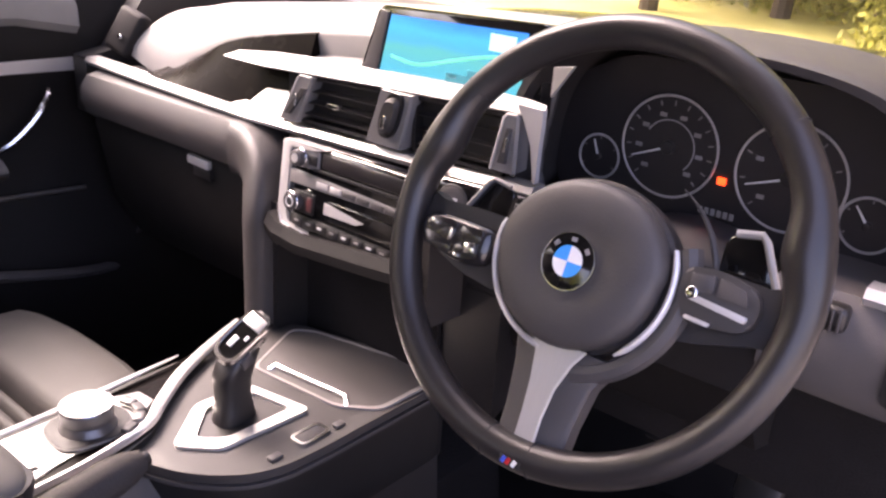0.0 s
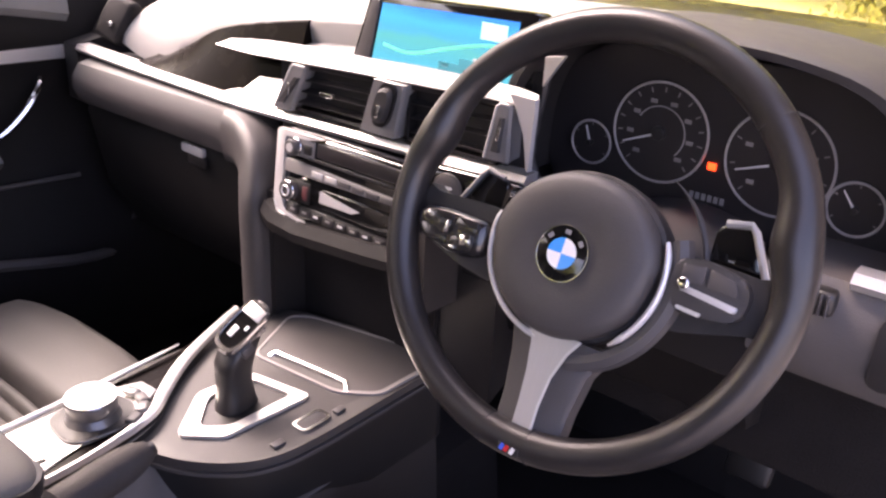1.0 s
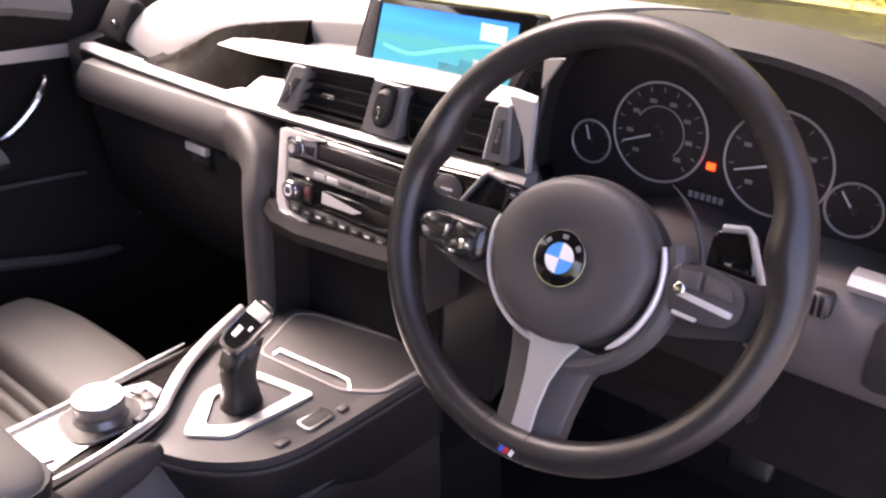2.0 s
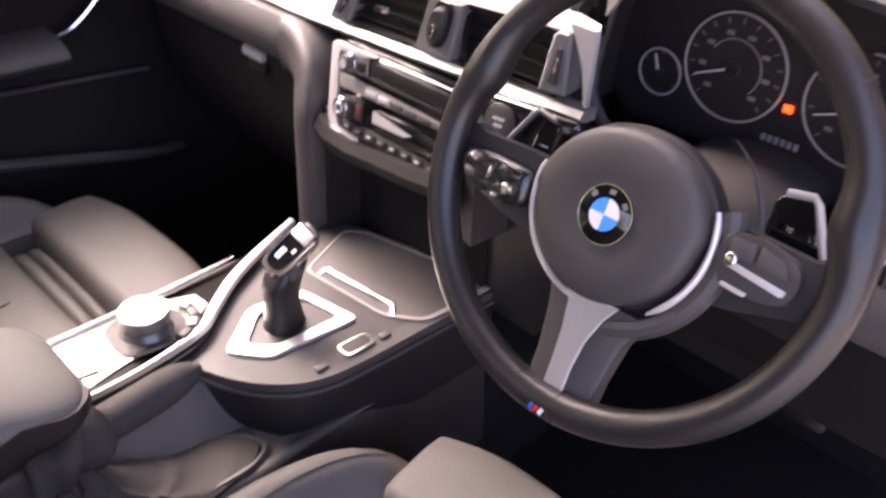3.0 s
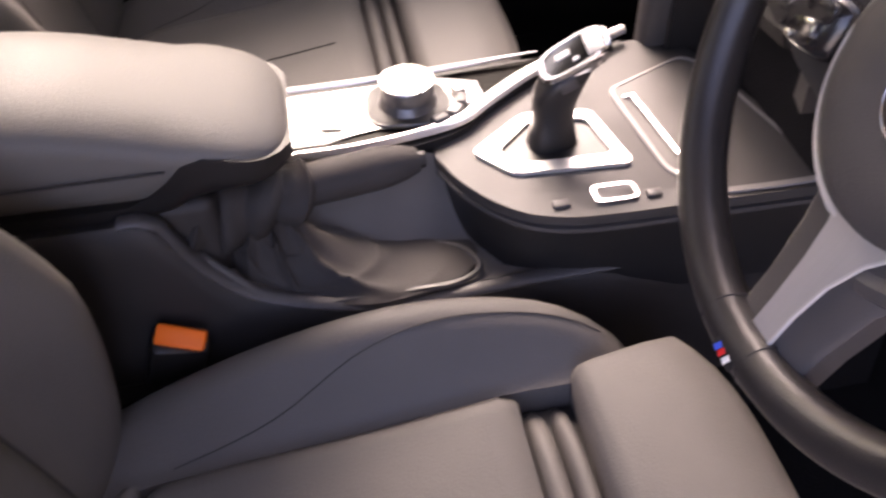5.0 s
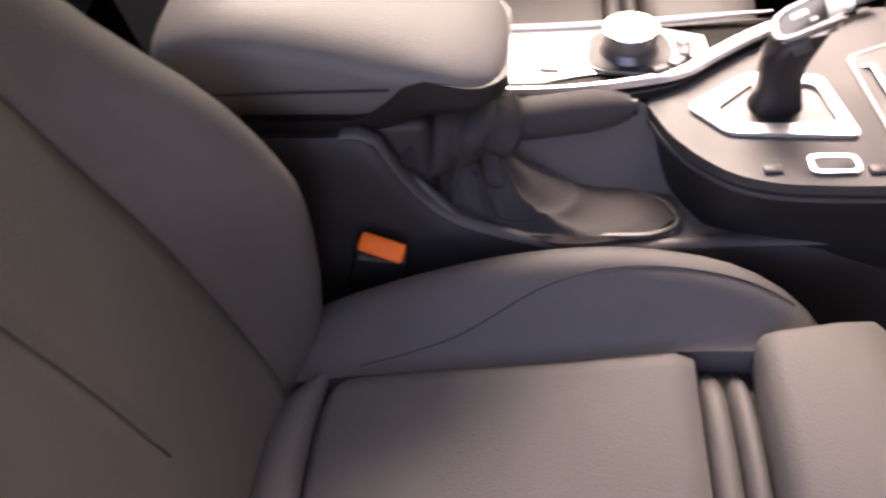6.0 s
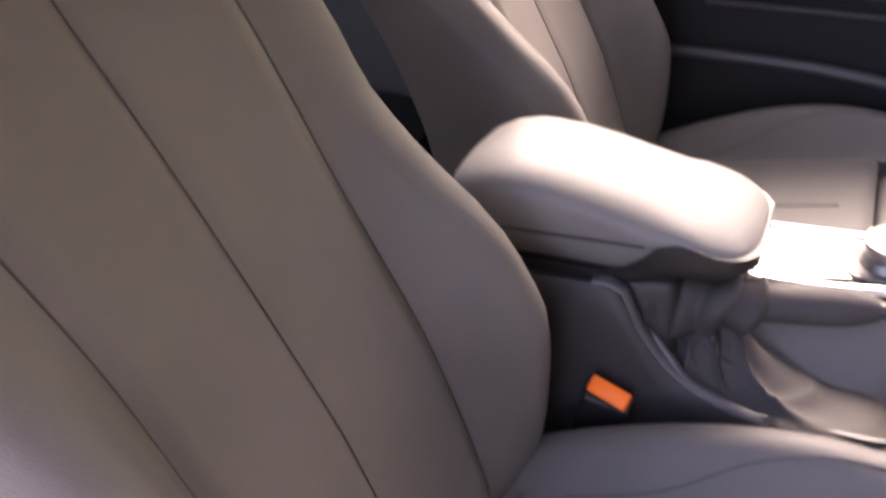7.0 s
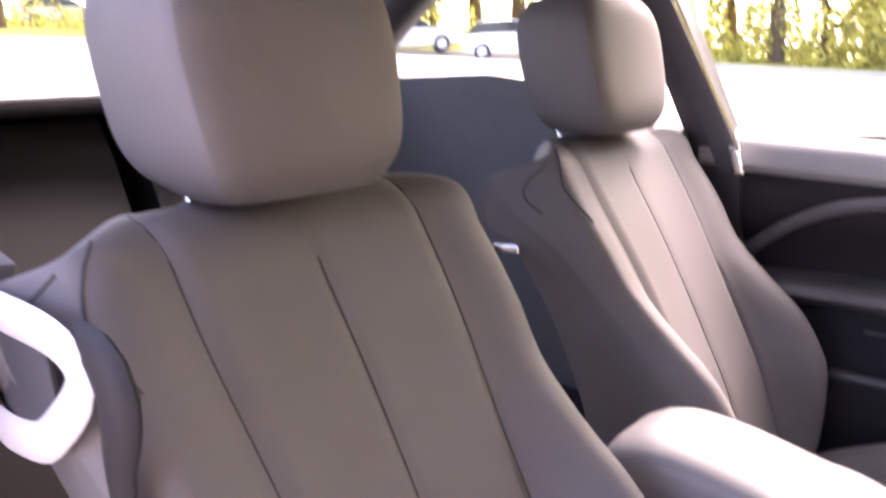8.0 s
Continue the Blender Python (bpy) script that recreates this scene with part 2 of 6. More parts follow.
def tube(pts, r, n=10, bm=None, flat=1.0, up=(0, 0, 1)):
    """A round bar along pts; r a radius or one for each point; flat squashes it along up."""
    pts = [Vector(p) for p in pts]
    rs = r if isinstance(r, (list, tuple)) else [r] * len(pts)
    rings = []
    for i, p in enumerate(pts):
        d = (pts[min(i + 1, len(pts) - 1)] - pts[max(i - 1, 0)]).normalized()
        u = Vector(up)
        s = d.cross(u)
        if s.length < 1e-3:
            s = d.cross(Vector((1, 0, 0)))
        s.normalize()
        w = s.cross(d).normalized()
        rings.append([p + rs[i] * (math.cos(a) * s + math.sin(a) * flat * w) for a in (2 * math.pi * k / n for k in range(n))])
    return loft(rings, bm=bm)


def rbox(size, m=None, bevel=0.004, seg=2, bm=None):
    """A box with rounded edges, centred on m."""
    b = bmesh.new()
    bmesh.ops.create_cube(b, size=1.0)
    bmesh.ops.scale(b, vec=size, verts=b.verts)
    if bevel:
        bmesh.ops.bevel(b, geom=b.edges[:], offset=min(bevel, 0.49 * min(size)), segments=seg, affect="EDGES", profile=0.5)
    if m is not None:
        b.transform(m)
    return merge(bm, b)


def merge(bm, b):
    if bm is None:
        return b
    me = bpy.data.meshes.new("joined")
    b.to_mesh(me)
    b.free()
    bm.from_mesh(me)
    bpy.data.meshes.remove(me)
    return bm


def slab(poly, lo, hi, bevel=0.0, seg=2, m=None, bm=None):
    """A plate with the outline poly (x, y), from height lo to hi, with rounded upper edges."""
    b = bmesh.new()
    low = [b.verts.new((x, y, lo)) for x, y in poly]
    top = [b.verts.new((x, y, hi)) for x, y in poly]
    n = len(poly)
    b.faces.new(low[::-1])
    f = b.faces.new(top)
    for i in range(n):
        j = (i + 1) % n
        b.faces.new((low[i], low[j], top[j], top[i]))
    if bevel:
        bmesh.ops.bevel(b, geom=list(f.edges), offset=bevel, segments=seg, affect="EDGES", profile=0.5)
    if m is not None:
        b.transform(m)
    return merge(bm, b)


def rounded(poly, r, n=4):
    """The outline poly with its corners rounded."""
    out = []
    for i, p in enumerate(poly):
        p = Vector(p)
        a = Vector(poly[i - 1]) - p
        b = Vector(poly[(i + 1) % len(poly)]) - p
        k = min(r, 0.45 * a.length, 0.45 * b.length)
        a, b = p + a.normalized() * k, p + b.normalized() * k
        for j in range(n + 1):
            t = j / n
            q = a * (1 - t) ** 2 + p * 2 * t * (1 - t) + b * t ** 2
            out.append((q.x, q.y))
    return out


def sheet(front, back, us, vs, bm=None):
    """A closed pad: the surface front(u, v) with walls to back(u, v)."""
    b = bmesh.new()
    f = [[b.verts.new(front(u, v)) for u in us] for v in vs]
    k = [[b.verts.new(back(u, v)) for u in us] for v in vs]
    for g, turn in ((f, 1), (k, -1)):
        for r, s in zip(g, g[1:]):
            for i in range(len(us) - 1):
                b.faces.new((r[i], r[i + 1], s[i + 1], s[i])[::turn])
    for i in range(len(us) - 1):
        b.faces.new((f[0][i], k[0][i], k[0][i + 1], f[0][i + 1]))
        b.faces.new((f[-1][i], f[-1][i + 1], k[-1][i + 1], k[-1][i]))
    for j in range(len(vs) - 1):
        b.faces.new((f[j][0], f[j + 1][0], k[j + 1][0], k[j][0]))
        b.faces.new((f[j][-1], k[j][-1], k[j + 1][-1], f[j + 1][-1]))
    return merge(bm, b)


def padded(front, back, us, vs, swell, open_side=False):
    """A stuffed pad: like sheet(), but its walls swell outwards by that much. open_side: the wall at us[0] stays flat."""
    b = bmesh.new()
    f = [[b.verts.new(front(u, v)) for u in us] for v in vs]
    k = [[b.verts.new(back(u, v)) for u in us] for v in vs]
    for g, turn in ((f, 1), (k, -1)):
        for r, s in zip(g, g[1:]):
            for i in range(len(us) - 1):
                b.faces.new((r[i], r[i + 1], s[i + 1], s[i])[::turn])
    n, m = len(us) - 1, len(vs) - 1
    border = [(0, i) for i in range(n)] + [(j, n) for j in range(m)] + [(m, i) for i in range(n, 0, -1)] + [(j, 0) for j in range(m, 0, -1)]
    mid = sum((v.co for r in f for v in r), Vector()) / ((n + 1) * (m + 1))
    rings = [[f[j][i] for j, i in border]]
    for t in (0.12, 0.3, 0.5, 0.7, 0.88):
        row = []
        for j, i in border:
            p, q = f[j][i].co, k[j][i].co
            d = (q - p).normalized()
            o = p - mid
            o -= d * o.dot(d)
            amount = 0.0 if open_side and i == 0 else swell
            row.append(b.verts.new(p.lerp(q, t) + o.normalized() * amount * math.sin(math.pi * t)))
        rings.append(row)
    rings.append([k[j][i] for j, i in border])
    for r, s in zip(rings, rings[1:]):
        for i in range(len(border)):
            j = (i + 1) % len(border)
            b.faces.new((r[i], r[j], s[j], s[i]))
    return b


def disc(r, h, m=None, n=32, bevel=0.0, bm=None, r2=None):
    """A round plate or knob, its base at m and its height along m's z."""
    b = bmesh.new()
    bmesh.ops.create_cone(b, cap_ends=True, segments=n, radius1=r, radius2=r if r2 is None else r2, depth=h)
    bmesh.ops.translate(b, vec=(0, 0, h / 2), verts=b.verts)
    if bevel:
        e = [e for e in b.edges if all(v.co.z > h - 1e-6 for v in e.verts)]
        bmesh.ops.bevel(b, geom=e, offset=bevel, segments=3, affect="EDGES", profile=0.5)
    if m is not None:
        b.transform(m)
    return merge(bm, b)


def ring(R, r, m=None, n=48, k=8, a0=0.0, a1=360.0, flat=1.0, bm=None):
    """A bar bent round m's z axis."""
    full = abs(a1 - a0) > 359.9
    rows = []
    for i in range(n if full else n + 1):
        a = radians(a0 + (a1 - a0) * i / n)
        c = Vector((math.cos(a), math.sin(a), 0))
        rows.append([c * (R + r * math.cos(q)) + Vector((0, 0, r * flat * math.sin(q))) for q in (2 * math.pi * j / k for j in range(k))])
    if full:
        rows.append(rows[0])
    b = loft(rows, cap=not full)
    if full:
        bmesh.ops.remove_doubles(b, verts=b.verts, dist=1e-6)
    if m is not None:
        b.transform(m)
    return merge(bm, b)


def span(a, b, n):
    return [a + (b - a) * i / (n - 1) for i in range(n)]


# ---- the place outside ----
def lie(y):
    """Level round the car, rising behind it."""
    return -0.10 * min(0.0, y + 3.0)


def ground_sheet():
    bm = bmesh.new()
    n = 40
    ys = [-400, -200, -100, -60, -40, -25, -12, -6, -3, 0, 4, 10, 20, 40, 80, 160, 400]
    grid = [[bm.verts.new((-400 + 800 * i / n, y, lie(y))) for i in range(n + 1)] for y in ys]
    for j in range(len(ys) - 1):
        for i in range(n):
            bm.faces.new((grid[j][i], grid[j][i + 1], grid[j + 1][i + 1], grid[j + 1][i]))
    whole("ground", bm, ASPHALT, "pale sunlit tarmac of a car park", "ground", kind="structure")


def lawn(poly, label, mat):
    bm = slab(rounded(poly, 0.6), -0.05, 0.06, 0.03)
    for v in bm.verts:
        v.co.z += lie(v.co.y)
    whole("grass_verge", bm, mat, label, "grass", kind="structure")
    bm = tube([(x, y, 0.03 + lie(y)) for x, y in rounded(poly, 0.6)] + [(*rounded(poly, 0.6)[0], 0.03 + lie(rounded(poly, 0.6)[0][1]))], 0.07, 6)
    whole("kerb", bm, material("kerb_stone", (0.42, 0.40, 0.37), 0.9, scale=6), "pale stone kerb along the grass", "kerb", kind="structure")


ground_sheet()
# Added wall, never in view: keeps skylight off the cabin from the right.
whole("light_block_east", rbox((0.3, 9.6, 7.2), pose(2.75, 5.1, 3.5), 0.02), material("dark_light_block", (0.04, 0.034, 0.028), 0.9, spread=0.3, scale=5, grain=0.5, grain_scale=60), "plain dark wall out of view, added to block light from the right", "wall", kind="structure")
lawn([(-30, 5.2), (30, 5.2), (30, 40), (-30, 40)], "sunlit verge covered with yellow leaf litter", LITTER)


def arc(r, a):
    """A place at distance r and heading a (degrees, from the car's left towards its rear)."""
    return 0.9 - r * math.cos(radians(a)), -0.2 - r * math.sin(radians(a))


def far_lawn():
    """Grass rising behind the pavement, from the left round to the rear."""
    bm = bmesh.new()
    rows = []
    for r, up in ((38.0, -0.3), (38.0, 0.10), (41, 0.14), (50, 0.2), (90, 0.3)):
        rows.append([bm.verts.new((*arc(r, a), lie(arc(r, a)[1]) + up)) for a in span(-25, 100, 60)])
    for p, q in zip(rows, rows[1:]):
        for i in range(59):
            bm.faces.new((p[i], p[i + 1], q[i + 1], q[i]))
    whole("grass_verge", bm, GRASS, "sunlit grass verge under trees", "grass", kind="structure")
    bm = tube([(*arc(37.9, a), lie(arc(37.9, a)[1]) + 0.05) for a in span(-25, 100, 60)], 0.09, 6)
    whole("kerb", bm, material("kerb_stone", (0.42, 0.40, 0.37), 0.9, scale=6), "pale stone kerb along the grass", "kerb", kind="structure")


far_lawn()


def tree(seed, height, spread):
    """A tapered trunk with limbs and a crown of many small leaves."""
    rng = random.Random(seed)
    t = root("tree", pose(0, 0, 0), "yellow-green broadleaf tree with a brown trunk", "tree", "trees round the car park")
    top = Vector((rng.uniform(-0.3, 0.3), rng.uniform(-0.3, 0.3), height * 0.72))
    trunk = spline([(0, 0, -0.1), (0.05, -0.04, height * 0.25), top * 0.65, top], 9)
    bm = tube(trunk, [0.17 * height / 6 * (1 - 0.8 * i / 8) for i in range(9)], 9)
    tips = [top]
    for k in range(9):
        a = rng.uniform(0, 6.28)
        b = trunk[rng.randint(2, 7)]
        e = b + Vector((math.cos(a), math.sin(a), rng.uniform(0.15, 0.8))) * spread * rng.uniform(0.5, 0.95)
        mid = (b + e) / 2 + Vector((0, 0, 0.2))
        tube([b, mid, e], [0.06, 0.035, 0.012], 6, bm)
        tips += [mid, e]
    part("trunk", bm, BARK, t)
    vs, fs = [], []
    for k in range(9000):
        c = rng.choice(tips) + Vector((rng.gauss(0, 0.33), rng.gauss(0, 0.33), rng.gauss(0, 0.30))) * spread * 0.55
        if c.z < 0.25:
            continue
        s = rng.uniform(0.04, 0.085)
        q = Euler((rng.uniform(0, 6.3), rng.uniform(0, 6.3), rng.uniform(0, 6.3))).to_matrix()
        i = len(vs)
        vs += [c + q @ Vector(p) * s for p in ((-1, 0, 0), (0, -0.55, 0.1), (1, 0, 0), (0, 0.55, 0.1))]
        fs.append((i, i + 1, i + 2, i + 3))
    me = bpy.data.meshes.new("crown")
    me.from_pydata(vs, [], fs)
    me.materials.append(LEAF)
    ob = new("crown", me)
    ob.parent = t
    tagged(ob, "loose yellow-green leaves", kind="stuff")
    return t


T1, T2 = tree(3, 8.5, 3.3), tree(8, 4.6, 2.4)
T1.matrix_basis, T2.matrix_basis = pose(-2.5, 12.0, lie(12.0)), pose(1.2, 14.4, lie(14.4), 0, 0, 50)
for x, y, s, r in [(-8.6, 15.5, 1, 100), (3.8, 9.2, 0, 200), (-1.1, 15.2, 1, 260), (5.2, 13.2, 1, 310), (-4.0, 15.9, 1, 20),
                   (2.6, 15.6, 1, 95), (-6.8, 15.0, 1, 150), (2.2, 11.5, 0, 130), (-3.4, 13.2, 0, 33), (-9.8, 14.8, 0, 170)]:
    copy_thing((T1, T2)[s], pose(x, y, lie(y), 0, 0, r))
for x, y, r in [(-13, 1.5, 10), (-15.5, 3.0, 260), (-16, 12.8, 320), (-13, 15.5, 100)]:
    copy_thing(T1, pose(x, y, lie(y), 0, 0, r) @ Matrix.Scale(1.25, 4))
# Tall row added out of view to block skylight through the windscreen.
for k in range(14):
    y = 16.6 + 2.2 * (k % 2) + 0.5 * math.sin(3.1 * k)
    copy_thing(T1, pose(-15.0 + 1.75 * k, y, lie(y), 0, 0, 77 * k) @ Matrix.Scale(1.55 + 0.1 * (k % 3), 4))
for k in range(30):
    a, r = -4 + 2.6 * k, 42 + 2.5 * ((k * 7) % 4)
    if a > 34 and k % 2:
        r += 8
    x, y = arc(r, a)
    copy_thing((T1, T2)[k % 3 == 1], pose(x, y, lie(y), 0, 0, 67 * k) @ Matrix.Scale(1.7 + 0.1 * (k % 4), 4))


def hedge(x0, x1, y, h, seed):
    rng = random.Random(seed)
    vs, fs = [], []
    fine = 0.6 if y < 9 else 1.0
    for k in range(int(12000 / fine ** 2)):
        c = Vector((rng.uniform(x0, x1), y + rng.gauss(0, 0.6), abs(rng.gauss(0, 0.5)) * h + lie(y)))
        s = rng.uniform(0.03, 0.08) * fine
        q = Euler((rng.uniform(0, 6.3), rng.uniform(0, 6.3), rng.uniform(0, 6.3))).to_matrix()
        i = len(vs)
        vs += [c + q @ Vector(p) * s for p in ((-1, 0, 0), (0, -0.55, 0.1), (1, 0, 0), (0, 0.55, 0.1))]
        fs.append((i, i + 1, i + 2, i + 3))
    me = bpy.data.meshes.new("undergrowth")
    me.from_pydata(vs, [], fs)
    me.materials.append(LEAF)
    tagged(new("undergrowth", me), "yellow-green undergrowth along the verge", "undergrowth", kind="stuff")


hedge(-12, 4, 10.6, 0.7, 6)
hedge(-1.5, 0.9, 8.6, 0.55, 14)
for x, y, s, r in [(-3.8, 8.2, 0.85, 30), (-2.7, 9.1, 0.9, 120), (-1.5, 8.4, 0.7, 300), (-4.5, 9.4, 0.9, 75), (-0.9, 9.3, 0.75, 250)]:
    copy_thing(T2, pose(x, y, lie(y) - 0.03, 0, 0, r) @ Matrix.Scale(s, 4))
hedge(-14, 6, 12.2, 1.1, 7)
hedge(-16, 8, 14.0, 1.6, 4)
hedge(-18, 9, 18.0, 4.5, 5)


def far_undergrowth():
    """A bank of brush below the far trees, thinner behind the parked cars."""
    rng = random.Random(21)
    vs, fs = [], []
    for k in range(15000):
        a = rng.uniform(-8, 24) if k % 3 else rng.uniform(24, 75)
        r = rng.uniform(40.5, 47) + (6 if a > 24 else 0)
        tuft = 0.5 + 0.5 * math.sin(a * 2.3 + 1.7 * math.sin(a * 0.9))
        x, y = arc(r, a)
        c = Vector((x, y, lie(y) + rng.random() ** 1.4 * (1.0 + 4.2 * tuft)))
        s = rng.uniform(0.10, 0.26)
        q = Euler((rng.uniform(0, 6.3), rng.uniform(0, 6.3), rng.uniform(0, 6.3))).to_matrix()
        i = len(vs)
        vs += [c + q @ Vector(p) * s for p in ((-1, 0, 0), (0, -0.55, 0.1), (1, 0, 0), (0, 0.55, 0.1))]
        fs.append((i, i + 1, i + 2, i + 3))
    me = bpy.data.meshes.new("undergrowth")
    me.from_pydata(vs, [], fs)
    me.materials.append(LEAF)
    tagged(new("undergrowth", me), "yellow-green brush below the far trees", "undergrowth", kind="stuff")


far_undergrowth()


def parked_car(m, paint, label):
    """A parked estate car: body, glazed cabin, wheels."""
    car = root("parked_car", m, label, "car", "parked cars")
    prof = [(-2.2, 0.45), (-2.25, 0.8), (-2.1, 0.98), (-1.2, 1.02), (0.9, 0.98), (2.0, 0.86), (2.25, 0.62), (2.2, 0.35), (1.7, 0.28), (-1.8, 0.28)]
    bm = loft([[(x * (0.97 if abs(w) > 0.8 else 1), w, z) for x, z in prof] for w in (-0.88, -0.82, 0.82, 0.88)])
    part("body", bm, paint, car, here=True)
    cab = [(-2.05, 0.98), (-1.55, 1.40), (-0.5, 1.47), (0.3, 1.42), (1.15, 0.98)]
    part("cabin", loft([[(x * k, w * 0.8, z) for x, z in cab] for w, k in ((-1, 0.93), (-0.86, 1), (0.86, 1), (1, 0.93))]), DARK_GLASS, car, "dark glazed cabin", here=True)
    part("roof", rbox((1.7, 1.28, 0.05), pose(-0.65, 0, 1.47), 0.02), paint, car, here=True)
    for x in (-1.35, 1.4):
        for y in (-0.82, 0.82):
            w = part("wheel", disc(0.32, 0.2, pose(x, y - 0.1, 0.32, -90, 0, 0), bevel=0.03), TYRE, car, here=True)
            part("rim", disc(0.2, 0.02, pose(x, y + (0.1 if y > 0 else -0.12), 0.32, -90, 0, 0), 20), SILVER_PAINT, w, here=True)
    return car


for r, a, paint, label in ((36, 32.5, PAINT, "white parked car in sunlight"), (36.5, 39.5, SILVER_PAINT, "silver parked car in sunlight"), (52, 60, PAINT, "white parked car beyond the grass"), (52.5, 66.5, SILVER_PAINT, "silver parked car beyond the grass")):
    px, py = arc(r, a)
    parked_car(pose(px, py, lie(py) + (0.2 if r > 40 else 0.0), 0, 0, 90 + a), paint, label)


# ---- the car's shell ----
def waist(y):
    """Height of the windows' lower edge, rising to the rear."""
    return 0.93 + 0.14 * smooth((-0.72 - y) / 0.50)


SIDE_TRIM = material("grey_side_trim", (0.10, 0.097, 0.094), 0.65, grain=0.2, grain_scale=900, spread=0.12, spec=0.3)


def shell():
    s = root("car_body", pose(0, 0, 0), "dark car body round the cabin with an open driver's side", "car body", kind="structure")
    part("floor_pan", rbox((1.50, 2.74, 0.06), pose(0, -0.70, 0.17), 0.02), DARK_CARPET, s, "dark carpeted floor")
    part("tunnel", loft([[(x, y, z) for x, z in ((-0.13, 0.2), (-0.11, 0.36), (-0.05, 0.40), (0.05, 0.40), (0.11, 0.36), (0.13, 0.2))] for y in (-1.6, -0.6, 0.3)]), DARK_CARPET, s, "carpeted transmission tunnel")
    part("bulkhead", rbox((1.46, 0.05, 0.70), pose(0, 0.60, 0.52), 0.01), DARK_CARPET, s)
    part("pedal", rbox((0.06, 0.02, 0.10), pose(0.44, 0.42, 0.42, -25, 0, 0), 0.008), HARD_BLACK, s)
    part("pedal", rbox((0.09, 0.02, 0.06), pose(0.33, 0.40, 0.44, -25, 0, 0), 0.008), HARD_BLACK, s)
    # roof, seen by the light alone
    bm = sheet(lambda u, v: Vector((0.56 * u, v, 1.36 + 0.035 * (1 - u * u) - 0.06 * ((v + 0.65) / 0.65) ** 2)),
               lambda u, v: Vector((0.60 * u, v, 1.41 + 0.035 * (1 - u * u) - 0.06 * ((v + 0.65) / 0.65) ** 2)), span(-1, 1, 13), span(-1.32, 0.06, 13))
    part("roof", bm, HEADLINER, s, "anthracite headliner under the roof")
    for sx in (-1, 1):
        part("front_pillar", tube([(sx * 0.56, 0.03, 1.32), (sx * 0.62, 0.32, 1.165), (sx * 0.71, 0.72, 0.92)], [0.035, 0.035, 0.045], 10), SOFT_BLACK, s, "dark windscreen pillar")
        part("rear_pillar", tube([(sx * 0.56, -1.28, 1.33), (sx * 0.60, -1.55, 1.16), (sx * 0.62, -1.80, 1.05)], [0.06, 0.07, 0.09], 10), SOFT_BLACK, s)
        part("rear_quarter", sheet(lambda u, v: Vector((sx * (0.66 - 0.02 * v - 0.04 * v ** 8), u, 0.2 + (waist(u) - 0.2) * v)), lambda u, v: Vector((sx * 0.78, u, 0.2 + (waist(u) + 0.02 - 0.2) * v)),
                                   span(-1.9, -0.82, 12), span(0, 1, 14)), SIDE_TRIM, s, "grey rear side panel")
    part("roof_rail", tube([(-0.57, -0.05, 1.335), (-0.58, -0.7, 1.36), (-0.57, -1.3, 1.335)], 0.035, 8), SOFT_BLACK, s)
    part("roof_rail", tube([(0.57, -0.05, 1.335), (0.58, -0.7, 1.36), (0.57, -1.3, 1.335)], 0.035, 8), SOFT_BLACK, s)
    part("sill", rbox((0.12, 1.3, 0.14), pose(0.74, -0.35, 0.28), 0.03, 3), SOFT_BLACK, s, "dark door sill")
    part("bonnet", sheet(lambda u, v: Vector((0.72 * u * (1 - 0.1 * v), 0.86 + 1.05 * v, 0.86 - 0.12 * v * v - 0.05 * u ** 4)),
                         lambda u, v: Vector((0.72 * u * (1 - 0.1 * v), 0.86 + 1.05 * v, 0.5)), span(-1, 1, 13), span(0, 1, 8)), material("dark_paint", (0.02, 0.021, 0.024), 0.3, coat=0.8), s, "dark painted bonnet")
    part("scuttle", rbox((1.40, 0.16, 0.05), pose(0, 0.80, 0.835), 0.015), HARD_BLACK, s)
    g = part("windscreen", sheet(lambda u, v: Vector((u * (0.68 - 0.12 * v), 0.80 - 0.72 * v + 0.05 * (1 - u * u), 0.87 + 0.45 * v)),
                                 lambda u, v: Vector((u * (0.68 - 0.12 * v), 0.804 - 0.72 * v + 0.05 * (1 - u * u), 0.877 + 0.45 * v)), span(-1, 1, 13), span(0, 1, 7)), GLASS, s, "clear curved windscreen")
    g.visible_shadow = False
    g = part("rear_window", sheet(lambda u, v: Vector((u * (0.60 - 0.08 * v), -1.86 + 0.52 * v - 0.06 * (1 - u * u), 1.06 + 0.28 * v)),
                                  lambda u, v: Vector((u * (0.60 - 0.08 * v), -1.865 + 0.52 * v - 0.06 * (1 - u * u), 1.065 + 0.28 * v)), span(-1, 1, 9), span(0, 1, 5)), GLASS, s, "clear rear window")
    g.visible_shadow = False
    g = part("side_window", sheet(lambda u, v: Vector((-0.735 + 0.15 * v, -0.80 + u * (1.12 - 0.45 * v), 0.93 + 0.40 * v)),
                                  lambda u, v: Vector((-0.739 + 0.15 * v, -0.80 + u * (1.12 - 0.45 * v), 0.93 + 0.40 * v)), span(0, 1, 7), span(0, 1, 5)), GLASS, s, "clear frameless door window")
    g.visible_shadow = False
    for sx in (-1, 1):
        g = part("quarter_window", sheet(lambda u, v: Vector((sx * (0.72 - 0.14 * v), -0.90 - u * (0.85 - 0.45 * v), waist(-0.90 - u * 0.85) * (1 - v) + 1.33 * v)),
                                         lambda u, v: Vector((sx * (0.724 - 0.14 * v), -0.90 - u * (0.85 - 0.45 * v), waist(-0.90 - u * 0.85) * (1 - v) + 1.33 * v)), span(0, 1, 5), span(0, 1, 5)), GLASS, s)
        g.visible_shadow = False
